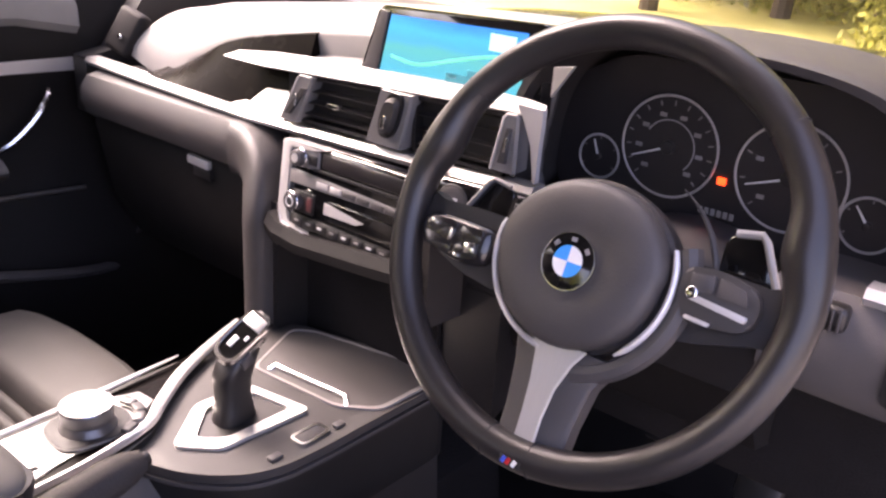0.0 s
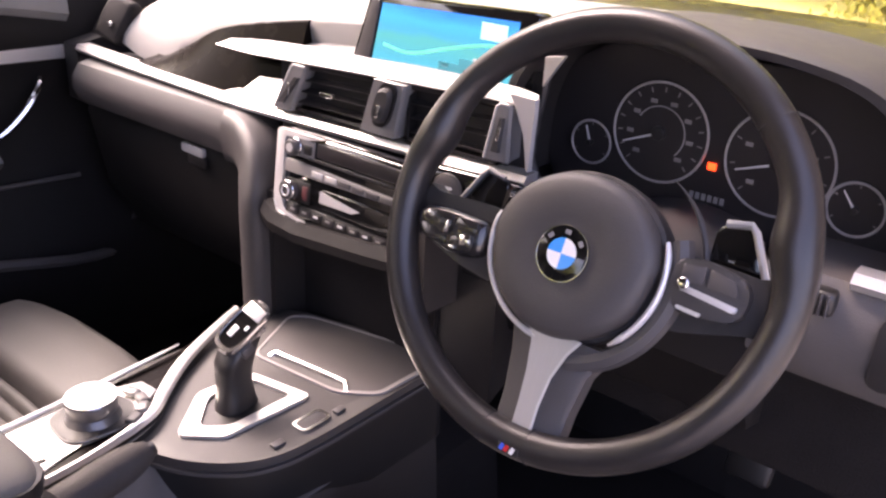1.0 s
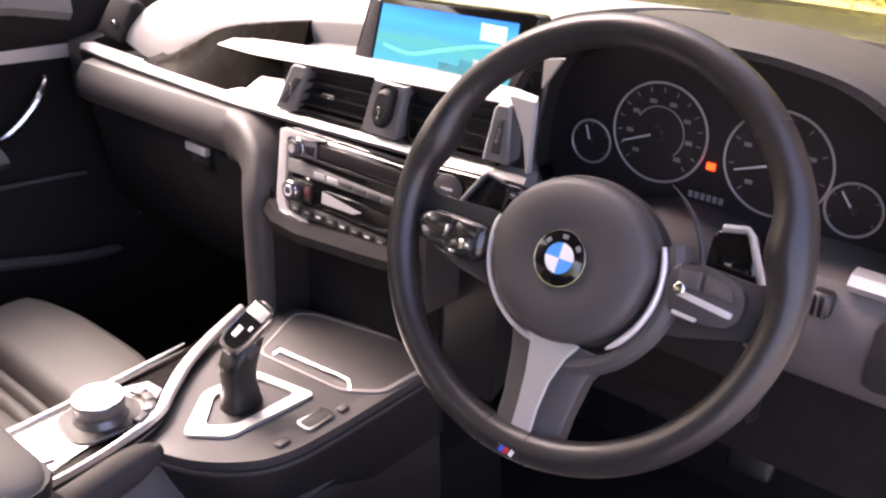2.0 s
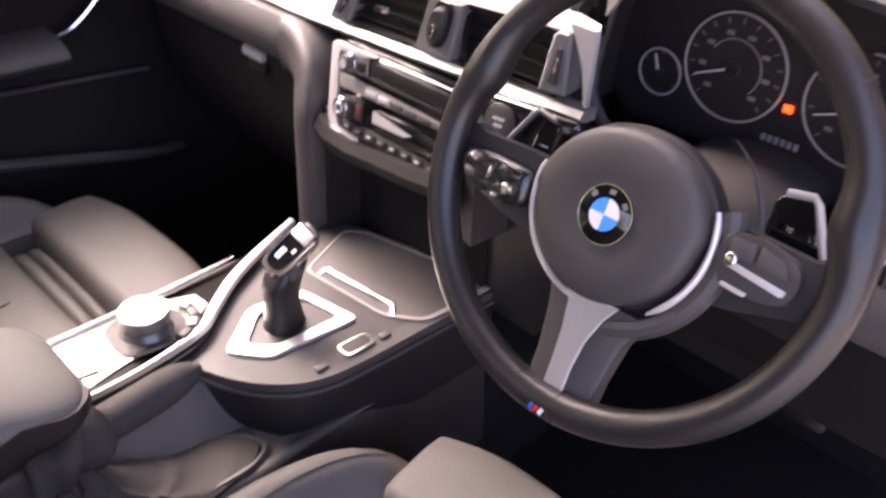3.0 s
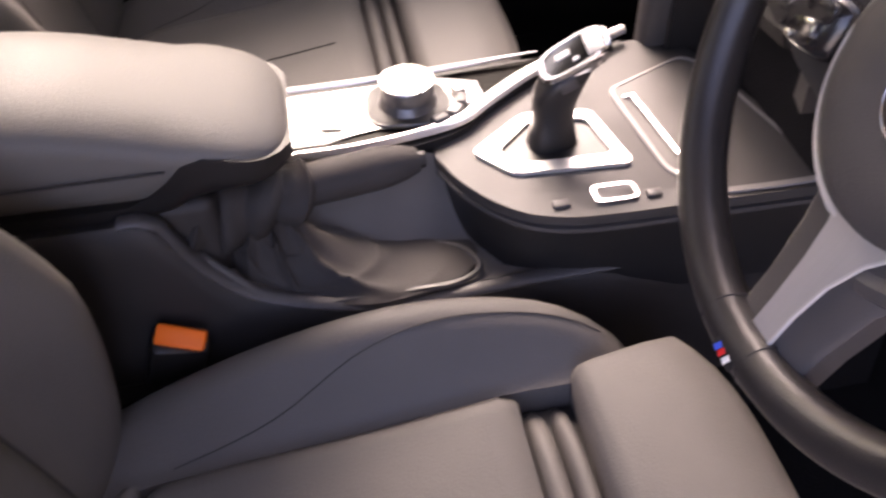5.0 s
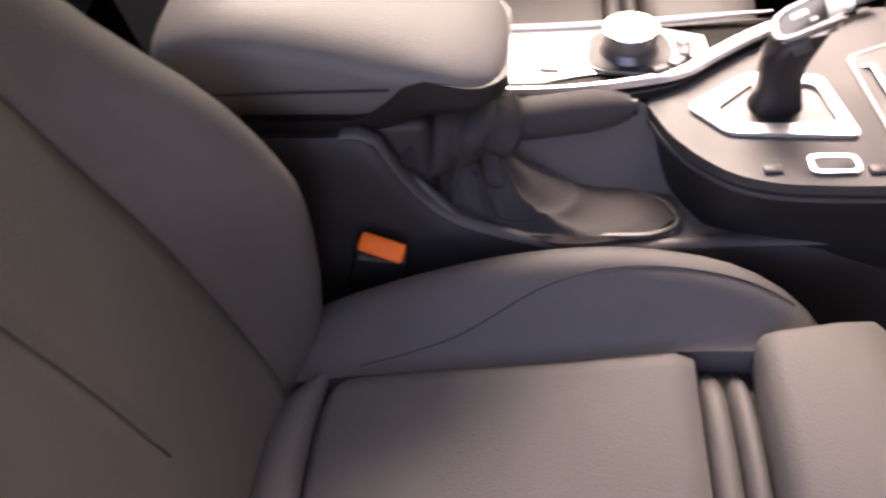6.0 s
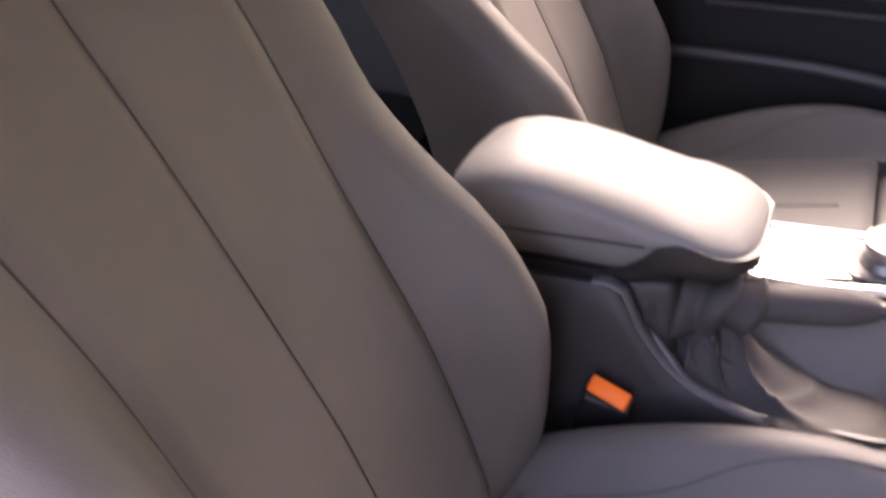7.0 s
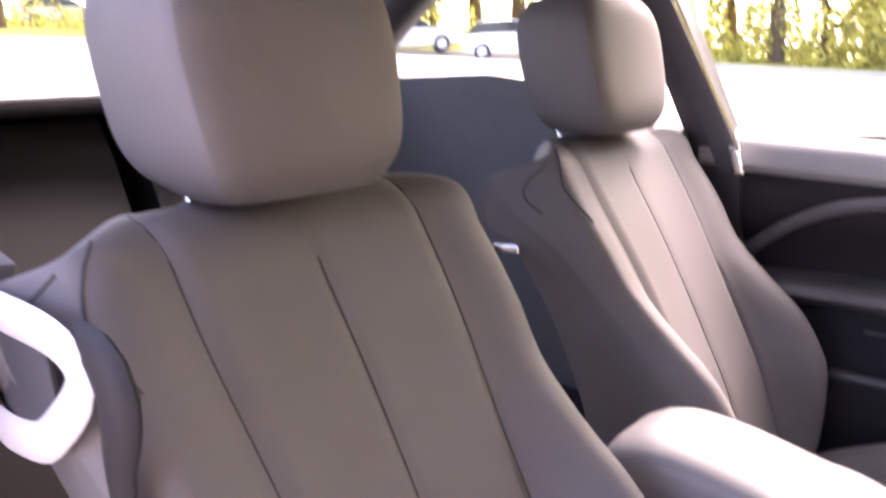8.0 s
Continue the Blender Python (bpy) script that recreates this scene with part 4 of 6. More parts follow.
# ---- centre console ----
def console():
    c = root("centre_console", pose(0, -0.1, 0.2), "black centre console with grey panel and silver trim", "console")
    # side walls: the saddle sinks behind the panel round the handbrake, rises again under the armrest
    ridge = curve_of([(-0.62, 0.555), (-0.47, 0.556), (-0.43, 0.552), (-0.41, 0.508), (-0.37, 0.463), (-0.30, 0.438), (-0.22, 0.430), (-0.10, 0.438), (0.04, 0.442), (0.16, 0.445)])
    wide = curve_of([(-0.62, 0.088), (-0.44, 0.088), (-0.36, 0.096), (-0.26, 0.105), (-0.15, 0.108), (0.04, 0.108), (0.16, 0.108)])
    rows = []
    for y in span(-0.62, 0.16, 44):
        w, z = wide(y), ridge(y)
        rows.append([(-0.13, y, 0.20), (-0.13, y, 0.50), (-0.05, y, min(z, 0.47)), (w - 0.035, y, z - 0.012), (w - 0.012, y, z - 0.001), (w - 0.004, y, z), (w, y, z - 0.006), (w + 0.004, y, z - 0.03), (w + 0.012, y, 0.30), (w + 0.016, y, 0.20)])
    part("body", loft(rows), SOFT_BLACK, c, angle=50)
    part("saddle_rim", tube([(wide(y) - 0.008, y, ridge(y) + 0.001) for y in span(-0.46, 0.15, 40)], 0.0085, 10, flat=0.55), MID_GREY, c, "soft grey rim round the saddle")
    rows = []
    for y in span(-0.42, -0.03, 28):
        w, z = wide(y), ridge(y)
        up = 0.512 - 0.045 * smooth((-0.345 - y) / 0.05) - 0.022 * smooth((y + 0.185) / 0.03)
        slope = [(-0.016 + 0.072 * k, y, z + 0.002 + (up - z - 0.002) * (1 - k) ** 1.7) for k in span(0, 1, 11)]
        rows.append([(-0.020, y, up - 0.004)] + slope + [(w - 0.036, y, z - 0.004), (w - 0.014, y, z + 0.003), (w - 0.012, y, z - 0.01), (-0.020, y, 0.41)])
    part("saddle_liner", loft(rows), LINER_GREY, c, "grey liner of the saddle", angle=60)
    # plinth below the grey panel
    outline = [(-0.028, -0.186), (0.030, -0.166), (0.064, -0.144), (0.092, -0.116), (0.107, -0.080), (0.113, -0.030), (0.118, 0.05), (0.122, 0.115), (0.126, 0.168), (0.060, 0.160), (-0.095, 0.126), (-0.115, 0.118), (-0.15, 0.085), (-0.148, 0.03), (-0.118, -0.045), (-0.074, -0.100), (-0.042, -0.145)]
    tilt = lambda x, y: 0.05 * (y + 0.14)

    def lifted(poly, lo, hi, bevel):
        bm = slab(poly, lo, hi, bevel)
        for v in bm.verts:
            v.co.z += tilt(v.co.x, v.co.y)
        return bm
    small = [(x * 0.96, y * 0.985 + 0.0015) for x, y in outline]
    part("plinth", lifted(rounded(small, 0.02), 0.40, 0.494, 0.004), HARD_BLACK, c)
    part("panel_edge", lifted(rounded([(x * 1.02, y * 1.008) for x, y in outline], 0.02), 0.494, 0.499, 0.002), MID_GREY, c, "thin grey lower edge")
    p = part("panel", lifted(rounded(outline, 0.02), 0.501, 0.512, 0.004), SATIN_GREY, c, "satin grey top panel")
    # selector surround: aluminium frame round a dark well
    fr = [(-0.002, -0.146), (0.040, -0.114), (0.054, -0.002), (-0.036, -0.018), (-0.048, -0.085)]
    inn = [(0.004, -0.122), (0.028, -0.100), (0.036, -0.016), (-0.024, -0.026), (-0.034, -0.080)]
    ro, ri = rounded(fr, 0.010, 5), rounded(inn, 0.010, 5)
    h = lambda x, y, z: (x, y, z + tilt(x, y))
    bm = loft([[h(x, y, 0.510) for x, y in ro], [h(x, y, 0.5165) for x, y in ro], [h(x, y, 0.5165) for x, y in ri], [h(x, y, 0.508) for x, y in ri]], cap=False)
    part("selector_surround", bm, ALU, p, "bright aluminium selector surround")
    part("selector_well", lifted(ri, 0.507, 0.5125, 0), HARD_BLACK, p, "black selector well")
    # lidded tray with its slot
    tray = [(-0.066, 0.010), (0.070, 0.022), (0.112, 0.052), (0.117, 0.110), (0.119, 0.158), (0.056, 0.150), (-0.080, 0.122), (-0.104, 0.104)]
    ro, ri = rounded(tray, 0.012), rounded([(x * 0.955 - 0.001, 0.08 + (y - 0.08) * 0.94) for x, y in tray], 0.012)
    part("tray_rim", loft([[h(x, y, 0.511) for x, y in ro], [h(x, y, 0.5145) for x, y in ro], [h(x, y, 0.5145) for x, y in ri], [h(x, y, 0.511) for x, y in ri]], cap=False), RIM_GREY, p, "pale glinting tray rim")
    part("tray_lid", loft([[h(x, y, 0.510) for x, y in ri], [h(x, y, 0.5135) for x, y in ri]]), MID_GREY, p, "dark grey tray lid")
    a, b = Vector((-0.045, 0.030, 0.5245)), Vector((0.064, 0.042, 0.5245))
    part("slot_bar", tube([a + Vector((-0.004, -0.007, -0.004))] + [a.lerp(b, t) for t in span(0, 1, 6)] + [b + Vector((0.013, -0.010, -0.004))], 0.0032, 8), CHROME, p, "thin chrome slot edge")
    part("slot_shadow", lifted([(-0.046, 0.014), (0.072, 0.026), (0.064, 0.040), (-0.044, 0.027)], 0.508, 0.5135, 0), HARD_BLACK, p)
    # buttons beside the selector
    for x, y, w, l in ((0.089, -0.083, 0.010, 0.016), (0.096, 0.001, 0.010, 0.014)):
        part("button", rbox((w, l, 0.005), pose(x, y, 0.5135 + tilt(x, y)), 0.002), MID_GREY, p)
    ro = rounded([(0.074, -0.053), (0.098, -0.053), (0.100, -0.012), (0.077, -0.012)], 0.008)
    ri = rounded([(0.0775, -0.0495), (0.0945, -0.0495), (0.0965, -0.0155), (0.0805, -0.0155)], 0.006)
    part("button_frame", loft([[h(x, y, 0.511) for x, y in ro], [h(x, y, 0.5155) for x, y in ro], [h(x, y, 0.5155) for x, y in ri], [h(x, y, 0.511) for x, y in ri]], cap=False), CHROME, p, "chrome button frame")
    part("button", lifted(ri, 0.510, 0.5145, 0.001), MID_GREY, p)
    # silver strip along the passenger's side, waved where the panel begins
    strip = [(-0.119, -0.345), (-0.121, -0.24), (-0.126, -0.165), (-0.108, -0.118), (-0.082, -0.116), (-0.056, -0.155), (-0.044, -0.190), (-0.049, -0.228), (-0.044, -0.248), (-0.035, -0.280), (-0.035, -0.345)]
    part("trim_plate", slab(strip, 0.50, 0.524, 0.002), ALU, c, "polished aluminium trim plate")
    part("trim_edge", tube(spline([(-0.126, -0.345, 0.527), (-0.1265, -0.25, 0.527), (-0.130, -0.152, 0.528), (-0.136, -0.062, 0.530), (-0.138, -0.046, 0.530)], 20), [0.0036] * 14 + [0.0034, 0.0031, 0.0027, 0.0022, 0.0016, 0.001], 8), ALU, c, "bright raised edge of the trim")
    part("trim_slot", slab(rounded([(-0.0575, -0.288), (-0.0505, -0.284), (-0.0485, -0.264), (-0.0545, -0.264)], 0.004), 0.52, 0.5252), DEEP_BLACK, c, "small dark oval in the trim")
    wave = spline([(-0.020, -0.345, 0.526), (-0.020, -0.26, 0.526), (-0.029, -0.195, 0.526), (-0.044, -0.146, 0.526), (-0.067, -0.117, 0.527), (-0.100, -0.070, 0.529), (-0.126, -0.016, 0.532), (-0.152, 0.055, 0.537)], 40)
    wide = curve_of([(0, 0.0022), (0.25, 0.0030), (0.40, 0.0048), (0.55, 0.0070), (0.7, 0.0072), (1, 0.0050)])
    rows = []
    for i, p in enumerate(wave):
        d = (wave[min(i + 1, 39)] - wave[max(i - 1, 0)]).normalized()
        n = Vector((d.y, -d.x, 0)).normalized()
        w = wide(i / 39)
        rows.append([p + n * (w * e) + Vector((0, 0, z)) for e, z in ((-1, -0.004), (-1, 0.001), (-0.6, 0.0030), (0.2, 0.0028), (0.8, 0.0004), (1.0, -0.004))])
    part("wave_trim", loft(rows), ALU, c, "bright waved trim band")
    part("wave_skirt", loft([[(p.x + 0.010, p.y - 0.004, 0.518), (p.x + 0.010, p.y - 0.004, 0.44), (p.x - 0.004, p.y, 0.44), (p.x - 0.004, p.y, 0.520)] for p in wave]), HARD_BLACK, c)
    inlay = [(-0.122, -0.345), (-0.020, -0.345), (-0.022, -0.26), (-0.030, -0.20), (-0.046, -0.147), (-0.068, -0.118), (-0.100, -0.072), (-0.128, -0.016), (-0.150, 0.045), (-0.150, 0.0), (-0.136, -0.055), (-0.128, -0.15)]
    part("inlay", slab(inlay, 0.50, 0.5215, 0.001), INLAY, c, "dark gloss inlay")
    part("side_panel", rbox((0.05, 0.86, 0.30), pose(-0.138, -0.20, 0.36), 0.01), SOFT_BLACK, c)
    part("bin", rbox((0.17, 0.24, 0.33), pose(-0.015, -0.50, 0.395), 0.012, 3), SOFT_BLACK, c, "storage bin below the armrest")
    return c


console()


def control_dial():
    d = root("control_dial", pose(-0.080, -0.195, 0.523), "silver-topped rotary control dial with glossy collar", "dial")
    ro = rounded([(-0.036, -0.038), (0.030, -0.044), (0.040, 0.020), (0.010, 0.046), (-0.036, 0.034)], 0.024, 7)
    part("base", slab(ro, 0, 0.005, 0.002), SOFT_BLACK, d, "dark base pad", here=True)
    part("cap_ring", ring(0.0266, 0.0008, pose(0, 0, 0.0305), 48, 6), CHROME, d, "bright ring round the cap", here=True)
    part("base_rim", tube([(x * 1.01, y * 1.01, 0.003) for x, y in ro + ro[:1]], 0.0012, 6), DIAL_METAL, d, "metal edge of the pad", here=True)
    part("collar", disc(0.030, 0.010, pose(0, 0, 0.004), 44, 0.002, r2=0.025), DIAL_METAL, d, "dark metal collar", here=True)
    part("knob", disc(0.0262, 0.016, pose(0, 0, 0.014), 52, 0.003, r2=0.0275), DIAL_METAL, d, "dark metal knob side", here=True)
    part("cap", disc(0.0262, 0.0022, pose(0, 0, 0.0295), 52, 0.0009), KNOB_METAL, d, "brushed metal cap", here=True)
    for k in range(4):
        a = radians(24 + 27 * k)
        part("key", rbox((0.019, 0.013, 0.008), pose(0.039 * math.cos(a), 0.047 * math.sin(a) + 0.008, 0.005, 0, 0, 24 + 27 * k - 90), 0.003, 3), DIAL_METAL if k % 2 else MID_GREY, d, here=True)


control_dial()


def gear_selector():
    g = root("gear_selector", pose(-0.002, -0.062, 0.5125), "black gear selector with chrome-rimmed head", "gear lever")
    rings = []
    for x, y, z, w, l in ((0, -0.003, 0, 0.0185, 0.026), (0, -0.004, 0.010, 0.0175, 0.023), (0, -0.005, 0.034, 0.0165, 0.0195), (0, -0.005, 0.052, 0.0170, 0.0200), (0, 0.000, 0.070, 0.0182, 0.0255), (0, 0.006, 0.084, 0.018, 0.029), (-0.001, 0.012, 0.095, 0.016, 0.027)):
        rings.append([(x + w * math.copysign(abs(math.cos(q)) ** 0.7, math.cos(q)), y + l * math.copysign(abs(math.sin(q)) ** 0.7, math.sin(q)), z + 0.7 * l * math.sin(q) * smooth((z - 0.048) / 0.036)) for q in (2 * math.pi * k / 20 for k in range(20))])
    part("stalk", loft(rings), HARD_BLACK, g, here=True, angle=50)
    top = pose(0.001, 0.009, 0.0985, 36, 14, 0)
    sq = [(0.018 * math.copysign(abs(math.cos(q)) ** 0.6, math.cos(q)), 0.0335 * math.copysign(abs(math.sin(q)) ** 0.6, math.sin(q))) for q in (2 * math.pi * k / 28 for k in range(28))]
    bm = loft([[(x * k, y * k, z) for x, y in sq] for k, z in ((0.98, -0.012), (1.06, -0.005), (1.06, 0.001), (0.98, 0.0035), (0.84, 0.0035), (0.82, 0.001))], cap=False)
    bm.transform(top)
    h = part("head_rim", bm, CHROME, g, "bright chrome rim of the head", here=True)
    bm = loft([[(x * 0.86, y * 0.86, z) for x, y in sq] for z in (-0.006, 0.0018)])
    bm.transform(top)
    part("head_inset", bm, PIANO, h, "glossy black shift display", here=True)
    part("head_plate", rbox((0.026, 0.015, 0.003), top @ pose(0, 0.0215, 0.0028), 0.0012), ALU, h, "brushed cap at the upper end", here=True)
    part("shift_mark", rbox((0.007, 0.014, 0.0012), top @ pose(-0.004, -0.009, 0.0022), 0.0004), WHITE_INK, h, here=True)
    part("shift_mark", rbox((0.004, 0.006, 0.0012), top @ pose(0.007, 0.002, 0.0022), 0.0004), WHITE_INK, h, here=True)
    part("side_button", rbox((0.004, 0.016, 0.012), pose(0.0185, 0.002, 0.078, 25, 0, 0), 0.0015), MID_GREY, g, here=True)


gear_selector()


def handbrake():
    h = root("handbrake", pose(0.035, -0.35, 0.44), "black leather handbrake lever with creased gaiter", "handbrake")
    part("grip", tube(spline([(0.031, -0.372, 0.522), (0.035, -0.33, 0.530), (0.037, -0.27, 0.539), (0.037, -0.225, 0.545), (0.036, -0.203, 0.546)], 14), [0.0195] * 3 + [0.0195] * 8 + [0.0185, 0.016, 0.011], 14), GAITER, h, "black leather grip")
    part("release_button", disc(0.008, 0.007, pose(0.036, -0.203, 0.546, -90, 0, 0), 14, 0.002), HARD_BLACK, h, "black release button")

    # gathered leather: high and crumpled under the lever, running out flat in a tongue towards the front
    reach = curve_of([(-180, 0.088), (-135, 0.062), (-100, 0.050), (-60, 0.062), (-20, 0.120), (0, 0.185), (12, 0.190), (30, 0.120), (60, 0.068), (100, 0.058), (140, 0.064), (180, 0.088)])

    def gather(u, v):
        deg = -180 + 360 * u
        r = reach(deg) * v
        q = radians(deg - 90 + 10)
        x, y = 0.040 - r * math.sin(radians(deg)) * 0.9 + 0.035 * smooth(v) * math.exp(-(deg / 40) ** 2), -0.345 + r * math.cos(radians(deg))
        flat = math.exp(-(deg / 50) ** 2)
        top = (1 - v) ** (1.1 + 2.4 * flat)
        fold = (1 - abs(math.sin(radians(deg) * 3.5 + 2.2 * v + 0.8 * math.sin(5 * v)))) ** 3
        fold2 = (1 - abs(math.sin(9.5 * v + 1.6 * math.sin(radians(deg) * 2.0 + 1.0)))) ** 2
        live = math.sin(math.pi * min(1.0, v * 1.05)) * (1 - 0.6 * flat * smooth(v * 1.6))
        z = 0.440 + 0.085 * top + 0.019 * fold * live + 0.012 * fold2 * live * (1 - 0.5 * v) + 0.004 * flat * (1 - v ** 6)
        return Vector((x, y, z))
    rows = [[gather(i / 130, v) for i in range(130)] for v in span(0.02, 1, 46)]
    rows.append([Vector((p.x, p.y, 0.425)) for p in rows[-1]])
    part("gaiter", loft(rows), GAITER, h, "creased black leather gaiter with a flat tongue", angle=70)
    # sleeve drawn round the lever's foot
    rows = []
    for k in range(22):
        t = k / 21
        c = Vector((0.031 + 0.005 * t, -0.415 + 0.110 * t, 0.510 + 0.018 * t))
        rr = 0.040 - 0.015 * t + 0.0042 * math.sin(21 * t + 0.7) + 0.002 * math.sin(47 * t)
        rows.append([c + Vector((rr * math.cos(w) * (1 + 0.08 * math.sin(3 * w + 9 * t)), 0.25 * rr * math.sin(w) + 0.004 * math.sin(2 * w + 7 * t), rr * math.sin(w))) for w in (2 * math.pi * j / 26 for j in range(26))])
    part("gaiter_sleeve", loft(rows), GAITER, h, "bunched leather sleeve on the lever", angle=70)
    edge = rounded([(0.000, -0.435), (0.070, -0.425), (0.094, -0.34), (0.096, -0.18), (0.080, -0.150), (0.048, -0.165), (0.000, -0.27)], 0.03, 6)
    part("gaiter_frame", tube([(x, y, 0.440 + 0.07 * smooth((-0.33 - y) / 0.09)) for x, y in edge + edge[:1]], 0.0035, 6), MID_GREY, h, "soft rim of the gaiter")


handbrake()


def armrest():
    a = root("armrest", pose(-0.01, -0.46, 0.56), "pale grey leather armrest lid on the console", "armrest")
    top = curve_of([(-0.62, 0.666), (-0.55, 0.668), (-0.49, 0.660), (-0.43, 0.644), (-0.37, 0.627), (-0.31, 0.609)])

    def ring_at(y, w, k):
        z0 = 0.588 + 0.012 * smooth((-0.33 - y) / 0.05) - 0.046 * smooth((-0.385 - y) / 0.045)
        z1 = z0 + (top(y) - z0) * k
        zz = max(z0 + 0.35 * (z1 - z0), z1 - 0.028)
        out = []
        for i in range(28):
            q = 2 * math.pi * i / 28
            cx, cz = math.cos(q), math.sin(q)
            e, f = (0.72, 0.80) if cz > 0 else (0.4, 0.62)
            tuck = 1 - 0.13 * max(0.0, -cz) ** 1.3
            out.append((-0.001 + w * tuck * math.copysign(abs(cx) ** e, cx), y, zz + ((z1 - zz) if cz > 0 else (zz - z0)) * math.copysign(abs(cz) ** f, cz)))
        return out
    ys = [(-0.625, 0.66), (-0.618, 0.80), (-0.605, 0.90), (-0.585, 0.97)] + [(y, 1.0) for y in span(-0.56, -0.385, 12)]
    ys = [(y, 0.083 * k, k) for y, k in ys]
    for q in span(0.02, 1, 16):
        t = math.sin(q * math.pi / 2)
        ys.append((-0.378 + 0.068 * t, 0.083 * max(0.52, (1 - t ** 3.2) ** 0.36), max(0.25, (1 - t ** 4.5) ** 0.4)))
    part("lid", loft([ring_at(*row) for row in ys]), LEATHER_ARM, a, angle=60)
    rows = []
    for y, w, lo, hi in ((-0.60, 0.073, 0.546, 0.566), (-0.45, 0.074, 0.546, 0.566), (-0.430, 0.074, 0.550, 0.575), (-0.412, 0.0815, 0.558, 0.592), (-0.398, 0.0835, 0.567, 0.608), (-0.38, 0.084, 0.572, 0.613), (-0.36, 0.084, 0.573, 0.609), (-0.345, 0.082, 0.574, 0.604), (-0.332, 0.076, 0.575, 0.600), (-0.320, 0.066, 0.577, 0.598), (-0.310, 0.051, 0.580, 0.596)):
        rows.append([(-0.001 + x * w, y, lo + (hi - lo) * k) for x, k in ((-1, 0.45), (-1, 1), (1, 1), (1, 0.45), (0.985, 0.25), (0.94, 0.09), (0.86, 0), (-0.86, 0), (-0.94, 0.09), (-0.985, 0.25))])
    part("lid_base", loft(rows), HARD_BLACK, a, "black underside of the lid")
    seam = []
    for y in span(-0.60, -0.41, 12):
        seam.append((0.0835, y, 0.606))
    part("lid_seam", tube(seam, 0.0012, 5), SEAM, a)


armrest()


# ---- dashboard ----
def dashboard():
    d = root("dashboard", pose(0, 0.25, 0.6), "black dashboard with silver trim and grey pad", "dashboard")
    lip = curve_of([(-0.66, 0.825), (-0.60, 0.800), (-0.52, 0.783), (-0.43, 0.815), (-0.34, 0.856), (-0.20, 0.886), (-0.08, 0.903), (0.05, 0.912), (0.20, 0.92)])

    ridge = curve_of([(-0.66, 0.868), (-0.60, 0.876), (-0.32, 0.911), (-0.15, 0.927), (0.10, 0.938), (0.20, 0.940)])
    # upper pad, from the lip to the windscreen
    def pad(u, v):
        z = lip(u)
        crown = ridge(u) + 0.012
        if v < 0.4:
            t = v / 0.4
            return Vector((u + 0.05 * t * smooth((-0.45 - u) / 0.15), 0.195 + 0.105 * t ** 1.6, z + (crown - 0.012 - z) * math.sin(t * math.pi / 2)))
        t = (v - 0.4) / 0.6
        return Vector((u + 0.05 * smooth((-0.45 - u) / 0.15) * (1 - t), 0.30 + 0.47 * t, crown - 0.012 + 0.003 * math.sin(t * math.pi) - 0.05 * t ** 1.3))
    part("upper_pad", sheet(pad, lambda u, v: Vector((u, max(0.21, pad(u, v).y), min(pad(u, v).z - 0.012, 0.80 + 0.1 * v))), span(-0.60, 0.164, 34), span(0, 1, 24)), PAD_LIT, d, "soft grey upper pad, lit tone put into its colour", angle=60)
    # The same pad beside the cluster, in the darker copy without the painted brightness.
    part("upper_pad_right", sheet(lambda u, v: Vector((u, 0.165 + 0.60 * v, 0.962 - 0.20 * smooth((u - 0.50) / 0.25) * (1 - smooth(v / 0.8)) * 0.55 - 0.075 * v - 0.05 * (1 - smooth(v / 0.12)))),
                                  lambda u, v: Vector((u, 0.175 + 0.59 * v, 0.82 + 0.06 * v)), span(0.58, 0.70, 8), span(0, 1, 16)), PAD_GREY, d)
    # shelf between silver blade and pad
    def ledge(u, v):
        return Vector((u, 0.158 + 0.085 * v, 0.858 + 0.014 * smooth((u + 0.28) / 0.4) + v * (0.006 + (lip(u) - 0.870) * 0.6 * smooth((u + 0.30) / 0.2))))
    part("shelf", sheet(ledge, lambda u, v: ledge(u, v) - Vector((0, 0, 0.006)), span(-0.26, 0.164, 18), span(0, 1, 6)), PAD_LIT, d, "pale grey shelf behind the blade")
    # gloss inlay of the passenger's side
    part("gloss_inlay", sheet(lambda u, v: Vector((u, 0.152 + 0.040 * v, 0.790 + (max(lip(u), 0.793) + 0.003 - 0.790) * v)), lambda u, v: Vector((u, 0.215, 0.790 + (max(lip(u), 0.795) + 0.01 - 0.790) * v)), span(-0.50, -0.155, 22), span(0, 1, 6)), INLAY, d, "dark gloss inlay")
    # lower accent strip, the whole width, flaring beside the vents
    part("accent_strip", loft([[(x, y0 + dy, z + up) for dy, z in ((0.02, 0.7785), (0.0, 0.7785), (-0.005, 0.785), (0.0, 0.791), (0.02, 0.791))] for x, y0, up in ((-0.655, 0.150, 0.002), (-0.5, 0.145, 0), (-0.24, 0.140, -0.003), (-0.16, 0.139, -0.001), (0.0, 0.136, 0.004), (0.232, 0.134, 0.012))]), ALU, d, "polished silver accent strip")
    part("accent_flare", loft([[(x, y + 0.02, 0.790), (x, y - 0.006, 0.790), (x, y + 0.016, z), (x, y + 0.026, z)] for x, y, z in ((-0.275, 0.146, 0.793), (-0.245, 0.146, 0.801), (-0.218, 0.146, 0.819), (-0.160, 0.145, 0.824))]), ALU, d, "silver flare beside the vent")
    part("accent_strip_right", loft([[(x, 0.158 + dy, z) for dy, z in ((0.02, 0.779), (0.0, 0.779), (-0.006, 0.787), (0.0, 0.795), (0.02, 0.795))] for x in (0.548, 0.62, 0.69)]), ALU, d, "polished silver accent strip")
